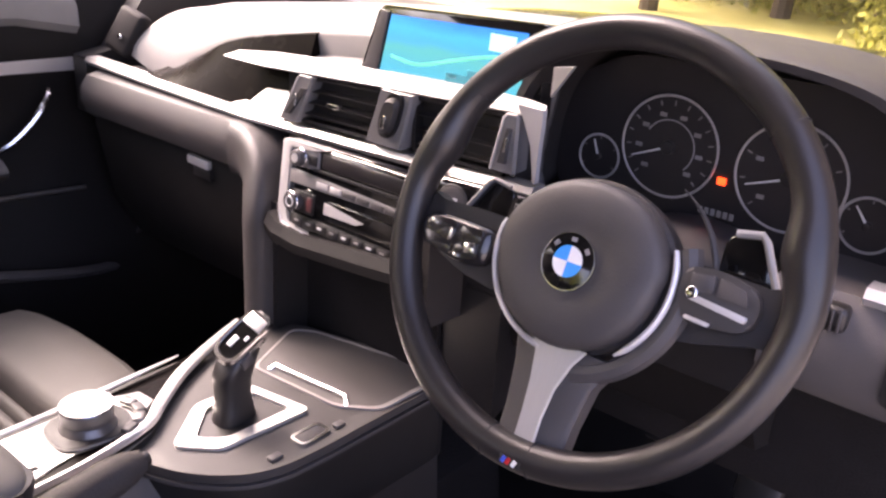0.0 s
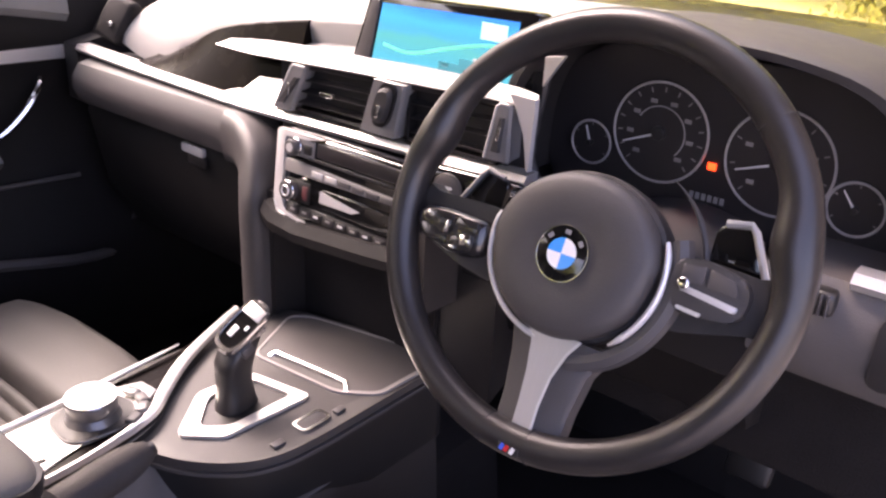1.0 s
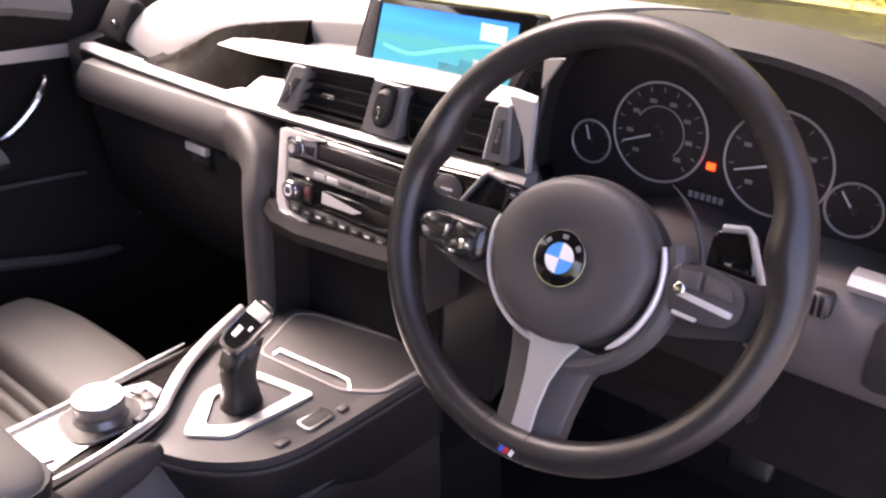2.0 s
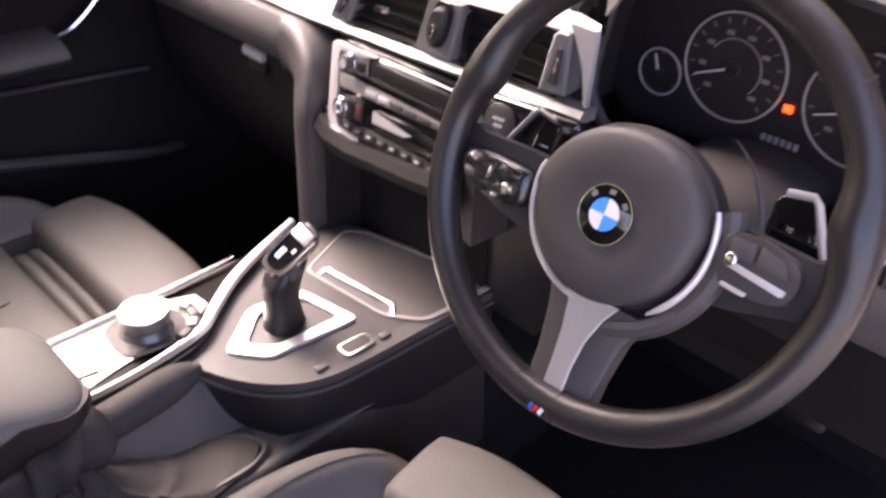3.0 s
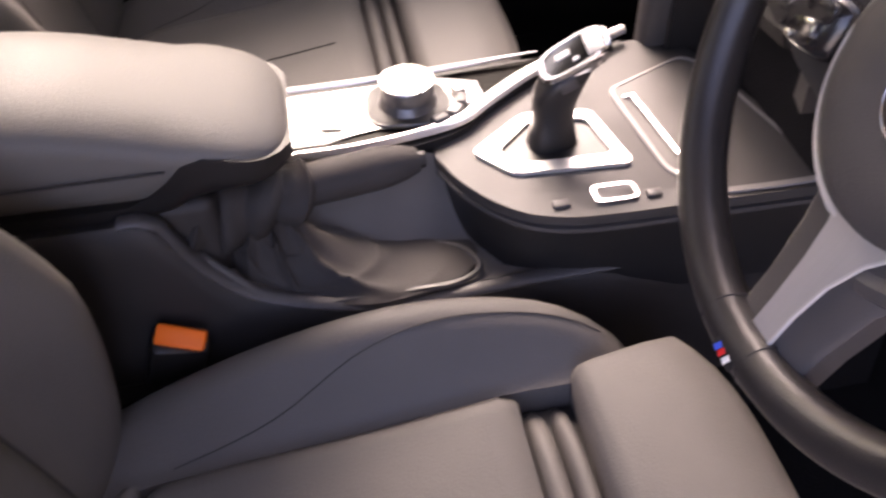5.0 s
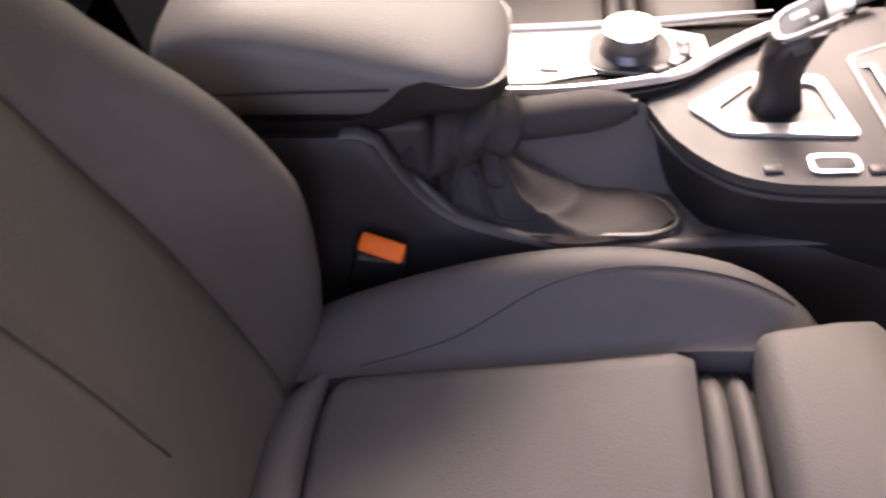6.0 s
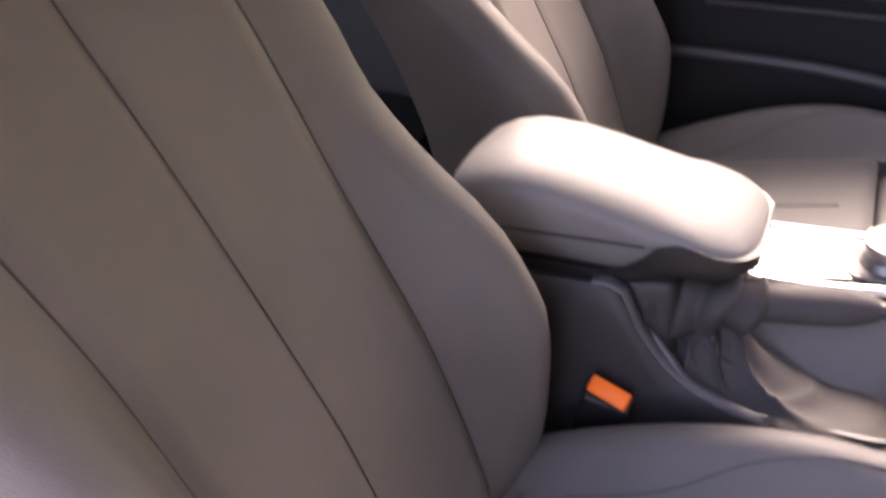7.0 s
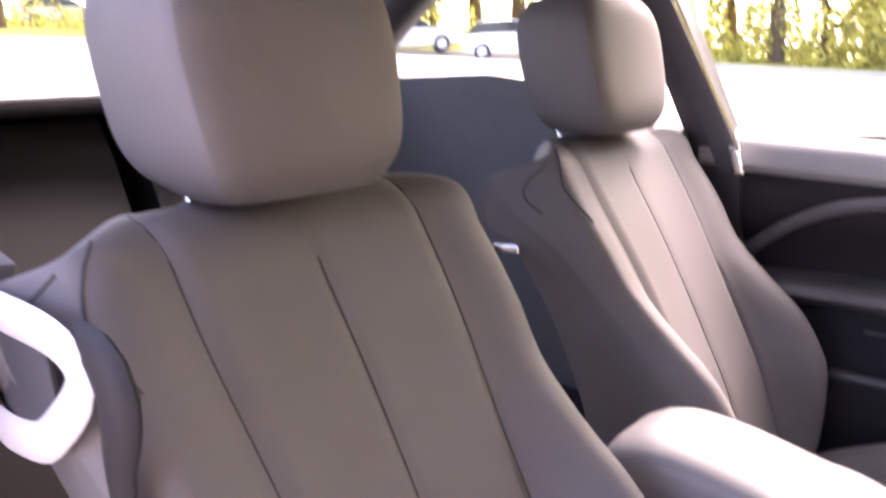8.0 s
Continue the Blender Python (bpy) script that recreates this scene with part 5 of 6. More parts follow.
    # upper blade over the vents, pointed at its passenger end
    part("upper_blade", loft([[(x, 0.140, z0), (x, 0.134, z0 + 0.003), (x, 0.138, z1), (x, yb, z1 + 0.004), (x, yb, z0)] for x, z0, z1, yb in
                              ((-0.272, 0.854, 0.857, 0.160), (-0.20, 0.853, 0.865, 0.165), (-0.12, 0.857, 0.870, 0.165), (0.0, 0.863, 0.873, 0.165), (0.12, 0.868, 0.877, 0.165), (0.195, 0.871, 0.880, 0.160), (0.232, 0.872, 0.882, 0.142))]), ALU, d, "polished silver blade above the vents")
    part("side_blade", loft([[(x, 0.134, z), (x + w, 0.132, z), (x + w, 0.139, z), (x, 0.142, z)] for x, w, z in ((0.203, 0.032, 0.883), (0.212, 0.023, 0.868), (0.2225, 0.0115, 0.845), (0.2295, 0.004, 0.808))]), FACE_SILVER, d, "silver trim beside the cluster")
    # passenger roll and glovebox
    roll = [(0.150, 0.777), (0.128, 0.772), (0.116, 0.755), (0.114, 0.735), (0.124, 0.712), (0.150, 0.700), (0.22, 0.70), (0.22, 0.777)]
    part("knee_roll", loft([[(x, y, z) for y, z in roll] for x in span(-0.62, -0.215, 12)]), ROLL_GREY, d, "dark grey padded roll below the trim")
    g = part("glovebox", loft([[(x, y, z) for y, z in ((0.150, 0.698), (0.146, 0.69), (0.170, 0.56), (0.215, 0.48), (0.30, 0.47), (0.30, 0.698))] for x in span(-0.64, -0.175, 6)]), DEEP_BLACK, d, "black glovebox")
    part("latch", rbox((0.050, 0.010, 0.014), pose(-0.348, 0.142, 0.691, 0, 2, 0), 0.003), SATIN_SILVER, g, "small silver glovebox latch")
    part("latch_cup", rbox((0.042, 0.010, 0.016), pose(-0.345, 0.147, 0.674, 0, 2, 0), 0.003), HARD_BLACK, g)
    # centre stack
    part("stack_core", loft([[(x, y, z) for x, y in ((-0.165, 0.155), (0.196, 0.150), (0.160, 0.30), (0.160, 0.40), (-0.165, 0.40))] for z in (0.50, 0.86)]), HARD_BLACK, d)
    # the roll bends down into the stack's side
    way = spline([(-0.245, 0, 0.738), (-0.205, 0, 0.737), (-0.170, 0, 0.722), (-0.152, 0, 0.690), (-0.149, 0, 0.64), (-0.149, 0, 0.58), (-0.149, 0, 0.51)], 22)
    rows = []
    for i, p in enumerate(way):
        t = (way[min(i + 1, 21)] - way[max(i - 1, 0)]).normalized()
        n = Vector((-t.z, 0, t.x))
        k = smooth(i / 10)
        hw, yf = 0.037 - 0.018 * k, 0.1135 - 0.042 * k
        rows.append([(p.x + n.x * hw * e, y, p.z + n.z * hw * e) for e, y in ((-1, yf + 0.06), (-1, yf + 0.014), (-0.85, yf + 0.005), (-0.5, yf + 0.001), (0, yf), (0.5, yf + 0.001), (0.85, yf + 0.005), (1, yf + 0.014), (1, yf + 0.06))])
    part("stack_pillar", loft(rows), ROLL_GREY, d, "grey side of the centre stack, bending into the roll", angle=50)
    part("pillar_inner", loft([[(-0.166, 0.10, z), (-0.120, 0.095, z), (-0.116, 0.21, z), (-0.166, 0.21, z)] for z in (0.50, 0.66, 0.70)]), HARD_BLACK, d)
    part("stack_cheek", loft([[(x, y, z) for x, y in ((0.110, 0.100), (0.135, 0.093), (0.142, 0.2), (0.112, 0.2))] for z in (0.62, 0.68, 0.765)]), SOFT_BLACK, d)
    part("cubby", loft([[(x, y, z) for x, z in ((-0.118, 0.50), (0.112, 0.50), (0.112, 0.668), (-0.118, 0.668))] for y in (0.145, 0.20)]), DARK_CARPET, d, "dark open cubby")
    part("stack_lip", loft([[(x, y, z) for y, z in ((0.080, 0.690 - k), (0.072, 0.678 - k), (0.076, 0.664 - k), (0.10, 0.652 - k), (0.16, 0.652 - k), (0.16, 0.69))] for x, k in ((-0.118, -0.004), (-0.105, 0.006), (-0.06, 0.010), (0.06, 0.0), (0.112, -0.006))]), DEEP_BLACK, d)
    # lower dash on the driver's side
    low = [(0.165, 0.782), (0.150, 0.76), (0.150, 0.70), (0.165, 0.680), (0.25, 0.665), (0.32, 0.70), (0.32, 0.782)]
    part("knee_panel", loft([[(x, y + 0.02 * smooth((x - 0.6) / 0.1), z) for y, z in low] for x in span(0.475, 0.70, 8)]), KNEE_GREY, d, "grey driver's knee panel")
    ro = rounded([(0.580, 0.700), (0.672, 0.712), (0.672, 0.770), (0.580, 0.770)], 0.012)
    bm = slab(ro, 0, 0.005, 0.0015)
    bm.transform(Matrix(((1, 0, 0, 0), (0, 0, -1, 0.151), (0, 1, 0, 0), (0, 0, 0, 1))))
    part("switch_panel", bm, SOFT_BLACK, d, "black light switch panel")
    part("column_cover", loft([[(0.37 + w * math.cos(q), y, 0.775 + dz + h * math.sin(q)) for q in (2 * math.pi * k / 20 for k in range(20))] for y, w, h, dz in ((0.030, 0.058, 0.042, 0.012), (0.09, 0.062, 0.036, 0.0), (0.20, 0.070, 0.030, -0.016), (0.30, 0.075, 0.03, -0.03))]), SATIN_GREY, d, "dark grey steering column cover")
    part("hood_fillet", loft([[(0.230, y, 0.893), (0.230, y, 0.922), (0.252, y, 0.926)] for y in (0.150, 0.156)]), ALU, d, "bright corner between blade and hood")
    part("lower_cover", loft([[(x, y, z) for y, z in ((0.16, 0.74), (0.15, 0.66), (0.20, 0.58), (0.30, 0.55), (0.34, 0.74))] for x in (0.145, 0.30, 0.48)]), DEEP_BLACK, d)
    part("underside", rbox((1.36, 0.36, 0.22), pose(0, 0.42, 0.62), 0.02), DARK_CARPET, d)
    part("end_cap", loft([[(x, y, z) for y, z in ((0.15, 0.70), (0.15, 0.79), (0.20, 0.80), (0.30, 0.93), (0.6, 0.94), (0.6, 0.6), (0.3, 0.6))] for x in (-0.70, -0.66)]), SOFT_BLACK, d)
    part("end_vent", rbox((0.055, 0.03, 0.075), pose(-0.618, 0.205, 0.832, -22, 18, 10), 0.010, 3), DEEP_BLACK, d, "small black side vent")
    part("vent_tab", rbox((0.010, 0.006, 0.008), pose(-0.612, 0.186, 0.828), 0.002), CHROME, d)
    return d


dash = dashboard()


def air_vent(x0, x1, z_of, dash_root, label):
    """An air vent: frame, slats, thumbwheel cheeks."""
    v = part("air_vent", bmesh_frame(x0, x1, z_of), HARD_BLACK, dash_root, label)
    for k in range(4):
        z = lambda x: z_of(x)[0] + 0.010 + (z_of(x)[1] - z_of(x)[0] - 0.016) * k / 3
        part("slat", loft([[(x, 0.140, z(x) + 0.0), (x, 0.139, z(x) + 0.0012), (x, 0.160, z(x) + 0.004), (x, 0.160, z(x) + 0.002)] for x in (x0 + 0.006, x1 - 0.006)]), SOFT_BLACK, v)
    return v


def bmesh_frame(x0, x1, z_of):
    bm = bmesh.new()
    for xa, xb, za, zb in ((x0, x1, 0, 0.06), (x0, x1, 0.94, 1), (x0, x0 + 0.004, 0, 1), (x1 - 0.004, x1, 0, 1)):
        rows = []
        for x in (xa, xb):
            lo, hi = z_of(x)
            a, b = lo + (hi - lo) * za, lo + (hi - lo) * zb
            rows.append([(x, 0.139, a), (x, 0.139, b), (x, 0.175, b), (x, 0.175, a)])
        loft(rows, bm=bm)
    rows = [[(x, 0.172, z_of(x)[0]), (x, 0.172, z_of(x)[1]), (x, 0.178, z_of(x)[1]), (x, 0.178, z_of(x)[0])] for x in (x0, x1)]
    return loft(rows, bm=bm)


def vents(d):
    z_of = lambda x: (0.797 + 0.030 * (x + 0.16) * 0.6, 0.857 + 0.048 * (x + 0.12))
    left = air_vent(-0.130, 0.012, z_of, d, "black slatted air vent")
    right = air_vent(0.062, 0.190, z_of, d, "black slatted air vent")
    part("glint_tab", rbox((0.022, 0.006, 0.006), pose(-0.060, 0.134, 0.829, 0, -3, 0), 0.0015), CHROME, left, "small silver vent tab")
    def leaning(b0, b1, t0, t1, lo, hi, y0, y1, n=5):
        """A face that leans over from its foot to its top, with rounded edges."""
        rows = []
        for t in span(0, 1, n):
            xa, xb, z = b0 + (t0 - b0) * t, b1 + (t1 - b1) * t, lo + (hi - lo) * t
            rows.append([(xa + 0.004, y1, z), (xa, y0 + 0.003, z), (xa + 0.002, y0, z), (xb - 0.002, y0, z), (xb, y0 + 0.003, z), (xb - 0.004, y1, z)])
        return loft(rows)
    for b0, b1, t0, t1, lo, hi in ((-0.154, -0.123, -0.121, -0.094, 0.797, 0.857), (0.1775, 0.2077, 0.190, 0.2077, 0.811, 0.872)):
        c = part("vent_cheek", leaning(b0, b1, t0, t1, lo, hi, 0.131, 0.160), CHEEK, d, "grey vent cheek with thumbwheel")
        part("cheek_edge", tube([(b0, 0.1315, lo), (t0, 0.1315, hi - 0.004), (t0 + 0.005, 0.1315, hi), (t1 - 0.002, 0.1315, hi)], 0.0016, 6), FACE_SILVER, c, "pale edge")
        bw, tw = (b1 - b0) * 0.3, (t1 - t0) * 0.3
        part("thumbwheel", leaning(b0 + bw, b1 - bw, t0 + tw, t1 - tw, lo + 0.010, hi - 0.014, 0.127, 0.134), SATIN_GREY, c)
        part("wheel_glint", rbox((0.0035, 0.003, 0.016), pose((b0 + b1 + t0 + t1) / 4 + 0.002, 0.1265, (lo + hi) / 2, 0, 12, 0), 0.001), CHROME, c)
    c = part("vent_divider", leaning(0.000, 0.056, 0.022, 0.070, 0.803, 0.866, 0.126, 0.165), CHEEK, d, "grey divider between the vents")
    ro = [(0.0115 * math.copysign(abs(math.cos(q)) ** 0.7, math.cos(q)), 0.022 * math.copysign(abs(math.sin(q)) ** 0.7, math.sin(q))) for q in (2 * math.pi * k / 24 for k in range(24))]
    bm = loft([[(0.042 + x * k + 0.30 * z * k, y, 0.840 + z * k) for x, z in ro] for k, y in ((1.2, 0.126), (1.2, 0.122), (1.0, 0.122), (0.96, 0.125))], cap=False)
    part("roller_frame", bm, HARD_BLACK, c)
    part("roller", loft([[(0.042 + x * k + 0.30 * z * k, y, 0.840 + z * k) for x, z in ro] for k, y in ((0.95, 0.126), (0.95, 0.118), (0.8, 0.115))]), SATIN_GREY, c, "pale ribbed temperature roller")
    part("roller_glint", rbox((0.006, 0.004, 0.016), pose(0.040, 0.1145, 0.834, 0, 16, 0), 0.0015), CHROME, c)


vents(dash)


def audio_unit(d):
    """Radio and climate controls between the stack's sides."""
    face = pose(0, 0.0955, 0.733, 83, 0, 0)          # local x to the right, y up the face, z towards the seats
    u = part("control_unit", rbox((0.214, 0.108, 0.03), face @ pose(0, 0, -0.015), 0.006, 3), PIANO, d, "black and silver radio and climate unit")

    def add(name, size, x, y, mat, label="", z=0.0, bevel=0.0015, turn=0):
        return part(name, rbox(size, face @ pose(x, y, z, 0, 0, turn), bevel), mat, u, label)
    # silver frame round the passenger's end, running out along the upper and lower edges
    frame_out = rounded([(-0.108, 0.054), (-0.030, 0.054), (-0.052, 0.049), (-0.094, 0.047), (-0.094, -0.030), (-0.088, -0.045), (-0.070, -0.0505), (-0.040, -0.053), (-0.040, -0.0555), (-0.078, -0.055), (-0.098, -0.049), (-0.108, -0.034)], 0.004)
    part("side_frame", slab(frame_out, -0.004, 0.0045, 0.001, m=face), FACE_SILVER, u, "silver side frame")
    part("lower_frame", tube([face @ Vector(p) for p in ((-0.106, -0.036, 0.004), (-0.099, -0.049, 0.005), (-0.078, -0.0545, 0.005), (-0.03, -0.0555, 0.004))], 0.0016, 6), ALU, u, "bright lower edge")
    part("lower_glint", tube([face @ Vector(p) for p in ((0.004, -0.0555, 0.004), (0.030, -0.056, 0.004))], 0.0016, 6), ALU, u, "bright lower edge")
    add("radio_display", (0.140, 0.017, 0.004), 0.030, 0.040, DIAL_FACE, "black radio display", 0.001)
    add("knob_field", (0.046, 0.022, 0.004), -0.068, 0.037, CHEEK, "pale field round the volume knob", 0.0008)
    k = part("volume_knob", disc(0.0098, 0.013, face @ pose(-0.074, 0.037, 0.002), 28, 0.002), MID_GREY, u, "round volume knob")
    part("knob_ring", ring(0.0100, 0.0013, face @ pose(-0.074, 0.037, 0.006), 28, 6), CHROME, k)
    part("knob_cap", disc(0.0055, 0.001, face @ pose(-0.074, 0.037, 0.0148), 20), SATIN_SILVER, k)
    add("button", (0.013, 0.012, 0.004), -0.054, 0.037, HARD_BLACK, "", 0.003)
    add("disc_slot", (0.150, 0.004, 0.003), 0.022, 0.027, HARD_BLACK, "", 0.0020)
    # satin bar, tapering towards the driver
    part("silver_bar", slab([(-0.092, 0.020), (0.100, 0.014), (0.100, 0.006), (-0.092, 0.004)], 0.0, 0.004, 0.001, m=face), CHEEK, u, "satin grey bar")
    for i in range(6):
        add("preset_key", (0.019, 0.007, 0.0022), -0.034 + 0.0225 * i, 0.0115 - 0.0004 * i, FACE_SILVER if i < 2 else MID_GREY, "", 0.0045, 0.001)
    add("climate_display", (0.120, 0.024, 0.004), 0.034, -0.017, PIANO, "glossy black climate display", 0.001)
    # Reflection on the glossy display, built as a thin silver slab.
    part("display_glint", slab([(-0.036, -0.004), (0.030, -0.012), (0.018, -0.017), (-0.036, -0.018)], 0, 0.0008, m=face @ pose(0.008, -0.003, 0.0032)), FACE_SILVER, u, "pale slab drawn as a reflection on the display")
    add("knob_field", (0.044, 0.026, 0.004), -0.070, -0.017, HARD_BLACK, "", 0.0008)
    k = part("climate_knob", disc(0.0115, 0.012, face @ pose(-0.077, -0.017, 0.002), 28, 0.002), MID_GREY, u, "round climate knob")
    part("knob_ring", ring(0.0112, 0.0015, face @ pose(-0.077, -0.017, 0.012), 32, 6), CHROME, k, "silver knob ring")
    part("knob_light", ring(0.0060, 0.0011, face @ pose(-0.077, -0.017, 0.0145), 24, 6), SATIN_SILVER, k)
    add("heat_key", (0.009, 0.018, 0.004), -0.054, -0.017, material("dull_red_key", (0.10, 0.03, 0.03), 0.4), "dull red key", 0.0025)
    add("key_row", (0.190, 0.014, 0.004), 0.008, -0.041, HARD_BLACK, "row of black keys", 0.001)
    for i in range(9):
        kk = add("key", (0.017, 0.010, 0.003), -0.072 + 0.0205 * i, -0.041, SOFT_BLACK, "", 0.003)
        part("key_mark", rbox((0.007, 0.0024, 0.0008), face @ pose(-0.072 + 0.0205 * i, -0.040, 0.0049), 0), WHITE_INK if i in (2, 4, 6) else DIM_INK, kk)


audio_unit(dash)


def start_panel(d):
    face = pose(0.181, 0.112, 0.769, 80, 0, 8)
    p = part("start_panel", rbox((0.115, 0.056, 0.03), face @ pose(0, 0, -0.015), 0.01, 3), PIANO, d, "glossy panel with start button and flap")
    b = part("start_button", disc(0.0165, 0.006, face @ pose(-0.030, 0.004, 0), 28, 0.002), MID_GREY, p, "round start button")
    part("button_ring", ring(0.0168, 0.0018, face @ pose(-0.030, 0.004, 0.004), 32, 6), SATIN_GREY, b)
    part("button_mark", rbox((0.014, 0.0028, 0.0008), face @ pose(-0.030, 0.007, 0.0064), 0), WHITE_INK, b)
    part("button_mark", rbox((0.010, 0.0028, 0.0008), face @ pose(-0.030, 0.000, 0.0064), 0), WHITE_INK, b)
    part("key_flap", rbox((0.054, 0.040, 0.008), face @ pose(0.026, -0.002, 0.002), 0.004), PIANO, p, "glossy black flap")
    part("flap_edge", tube([face @ Vector(q) for q in ((-0.006, -0.024, 0.006), (0.008, 0.016, 0.008), (0.016, 0.021, 0.008), (0.050, 0.016, 0.006))], 0.0022, 6), CHROME, p, "thin chrome flap edge")
    part("light_roller", rbox((0.022, 0.02, 0.024), pose(0.532, 0.150, 0.765), 0.006, 3), HARD_BLACK, d, "black ribbed roller switch")
    for k in range(3):
        part("roller_rib", rbox((0.002, 0.004, 0.020), pose(0.526 + 0.006 * k, 0.139, 0.765), 0.0008), MID_GREY, d)


start_panel(dash)


def bars(parent, m, w, h, n, mat, gap=0.35, name="letter_bar"):
    """Writing that cannot be read: a row of plain bars."""
    step = w / n
    for i in range(n):
        part(name, rbox((step * (1 - gap), h, 0.0006), m @ pose(-w / 2 + step * (i + 0.5), 0, 0), 0), mat, parent)


def cluster():
    """The instrument cluster below its hood."""
    c = root("instrument_cluster", pose(0.376, 0.252, 0.76), "black instrument cluster with four ringed dials", "instrument cluster")
    face = pose(0.376, 0.256, 0.834, 90, 0, 0)          # x right, y up, z towards the seats
    outline = [(-0.185, -0.075), (0.185, -0.075), (0.200, -0.03), (0.190, 0.06), (0.12, 0.098), (-0.12, 0.098), (-0.190, 0.06), (-0.200, -0.03)]
    part("face", slab(rounded(outline, 0.03), -0.01, 0.0, 0, m=face), DIAL_FACE, c, "matt black cluster face")

    def dial(x, y, r, a0, a1, needle, marks, label):
        m = face @ pose(x, y, 0.001)
        g = part("dial", disc(r, 0.002, m, 40), DIAL_FACE, c, label)
        part("dial_ring", ring(r, 0.0014, m @ pose(0, 0, 0.002), 56, 6, a0, a1), DIAL_RING, g, "thin silver ring")
        for i in range(marks):
            a = radians(225 - 270 * i / (marks - 1)) if r > 0.03 else radians(210 - 240 * i / (marks - 1))
            mm = m @ pose(0.86 * r * math.cos(a), 0.86 * r * math.sin(a), 0.0024, 0, 0, math.degrees(a))
            part("tick", rbox((0.10 * r, 0.0014, 0.0006), mm, 0), FAINT_INK, g)
            if r > 0.03 and i % 2 == 0:
                part("number_bar", rbox((0.0075, 0.0042, 0.0006), m @ pose(0.64 * r * math.cos(a), 0.64 * r * math.sin(a), 0.0024), 0), FAINT_INK, g)
        a = radians(needle)
        part("needle", loft([[m @ Vector((q * math.cos(a) - s * math.sin(a), q * math.sin(a) + s * math.cos(a), z)) for s, z in ((-w, 0.004), (w, 0.004), (w, 0.0055), (-w, 0.0055))] for q, w in ((-0.1 * r, 0.0012), (0.8 * r, 0.0006))]), WHITE_INK, g, "pale needle")
        part("needle_hub", disc(0.14 * r, 0.006, m @ pose(0, 0, 0.002), 20, 0.001), HARD_BLACK, g)
        return g
    dial(-0.141, -0.018, 0.024, 0, 360, 110, 5, "small fuel dial")
    g = dial(-0.062, 0.010, 0.053, 0, 360, 203, 15, "large speed dial")
    part("inner_scale", ring(0.028, 0.0008, face @ pose(-0.062, 0.010, 0.004), 36, 5, -45, 150), DIM_INK, g)
    dial(0.064, 0.007, 0.053, 112, 305, 200, 9, "large rev dial")
    part("dial_ring", ring(0.053, 0.0014, face @ pose(0.064, 0.007, 0.003), 30, 6, -38, 95), DIAL_RING, c)
    dial(0.141, -0.018, 0.026, 0, 360, 128, 5, "small temperature dial")
    part("warning_lamp", rbox((0.009, 0.0075, 0.001), face @ pose(-0.001, -0.012, 0.002), 0.0004), RED_LAMP, c, "lit red warning lamp")
    bars(c, face @ pose(-0.001, -0.046, 0.002), 0.040, 0.007, 6, DIM_INK)
    # hood: a roof over the dials, open to the driver
    outer = [(-0.215, -0.06), (-0.210, 0.02), (-0.190, 0.075), (-0.15, 0.112), (-0.08, 0.128), (0.0, 0.131), (0.09, 0.127), (0.16, 0.110), (0.205, 0.07), (0.222, 0.0), (0.225, -0.06)]
    outer = [(p.x, p.y) for p in spline([(x, y, 0) for x, y in outer], 49)]
    inner = [(x * 0.93, -0.06 + (y + 0.06) * 0.94) for x, y in outer]
    rows = []
    for y, k, kk in ((0.300, 1.0, 0.98), (0.24, 1.0, 0.985), (0.19, 1.0, 0.99), (0.170, 0.99, 1.0), (0.163, 0.975, 1.01)):
        o = [(0.376 + x * k, y + (0.03 * max(0.0, (0.05 - z)) / 0.11), 0.834 + z * k) for x, z in outer]
        i = [(0.376 + x * kk, y + (0.03 * max(0.0, (0.05 - z)) / 0.11), 0.834 + z * kk) for x, z in inner]
        rows.append(o + i[::-1])
    part("hood", loft(rows), SOFT_BLACK, c, "black grained hood", angle=50)
    part("backing", slab([(x * 0.99, y) for x, y in outer] + [(0.20, -0.12), (-0.19, -0.12)], -0.042, -0.030, 0, m=face), HARD_BLACK, c)
    bezel = spline([(-0.186, 0.050, -0.012), (-0.192, 0.0, -0.008), (-0.188, -0.045, 0.0), (-0.160, -0.074, 0.004), (-0.10, -0.086, 0.004), (0.0, -0.090, 0.004), (0.12, -0.086, 0.004), (0.185, -0.070, 0.0), (0.200, -0.03, -0.006)], 30)
    part("bezel", tube([face @ (p + Vector((0, 0, 0.05))) for p in bezel], 0.007, 8), MID_GREY, c, "soft grey lower bezel")
    # pad that runs from the hood to the windscreen
    over = outer[6:-6]

    def top(i, v):
        x, z = over[i]
        roll = math.sin(min(1.0, v / 0.05) * math.pi / 2)
        low = max(0.0, 0.05 - z) / 0.11
        return Vector((0.376 + x * (1.0 + 0.10 * v) * (0.985 + 0.02 * roll), 0.168 + 0.03 * low + 0.56 * v, 0.834 + z * (0.985 + 0.022 * roll) - 0.080 * v * (1 + 0.0 * z)))
    part("hood_top", sheet(top, lambda i, v: top(i, v) - Vector((0, -0.004, 0.004)), list(range(len(over))), [0, 0.012, 0.025, 0.04, 0.06, 0.1, 0.2, 0.35, 0.5, 0.7, 0.85, 1.0]), HOOD_PAD, c, "grained dark top of the hood", angle=60)


cluster()


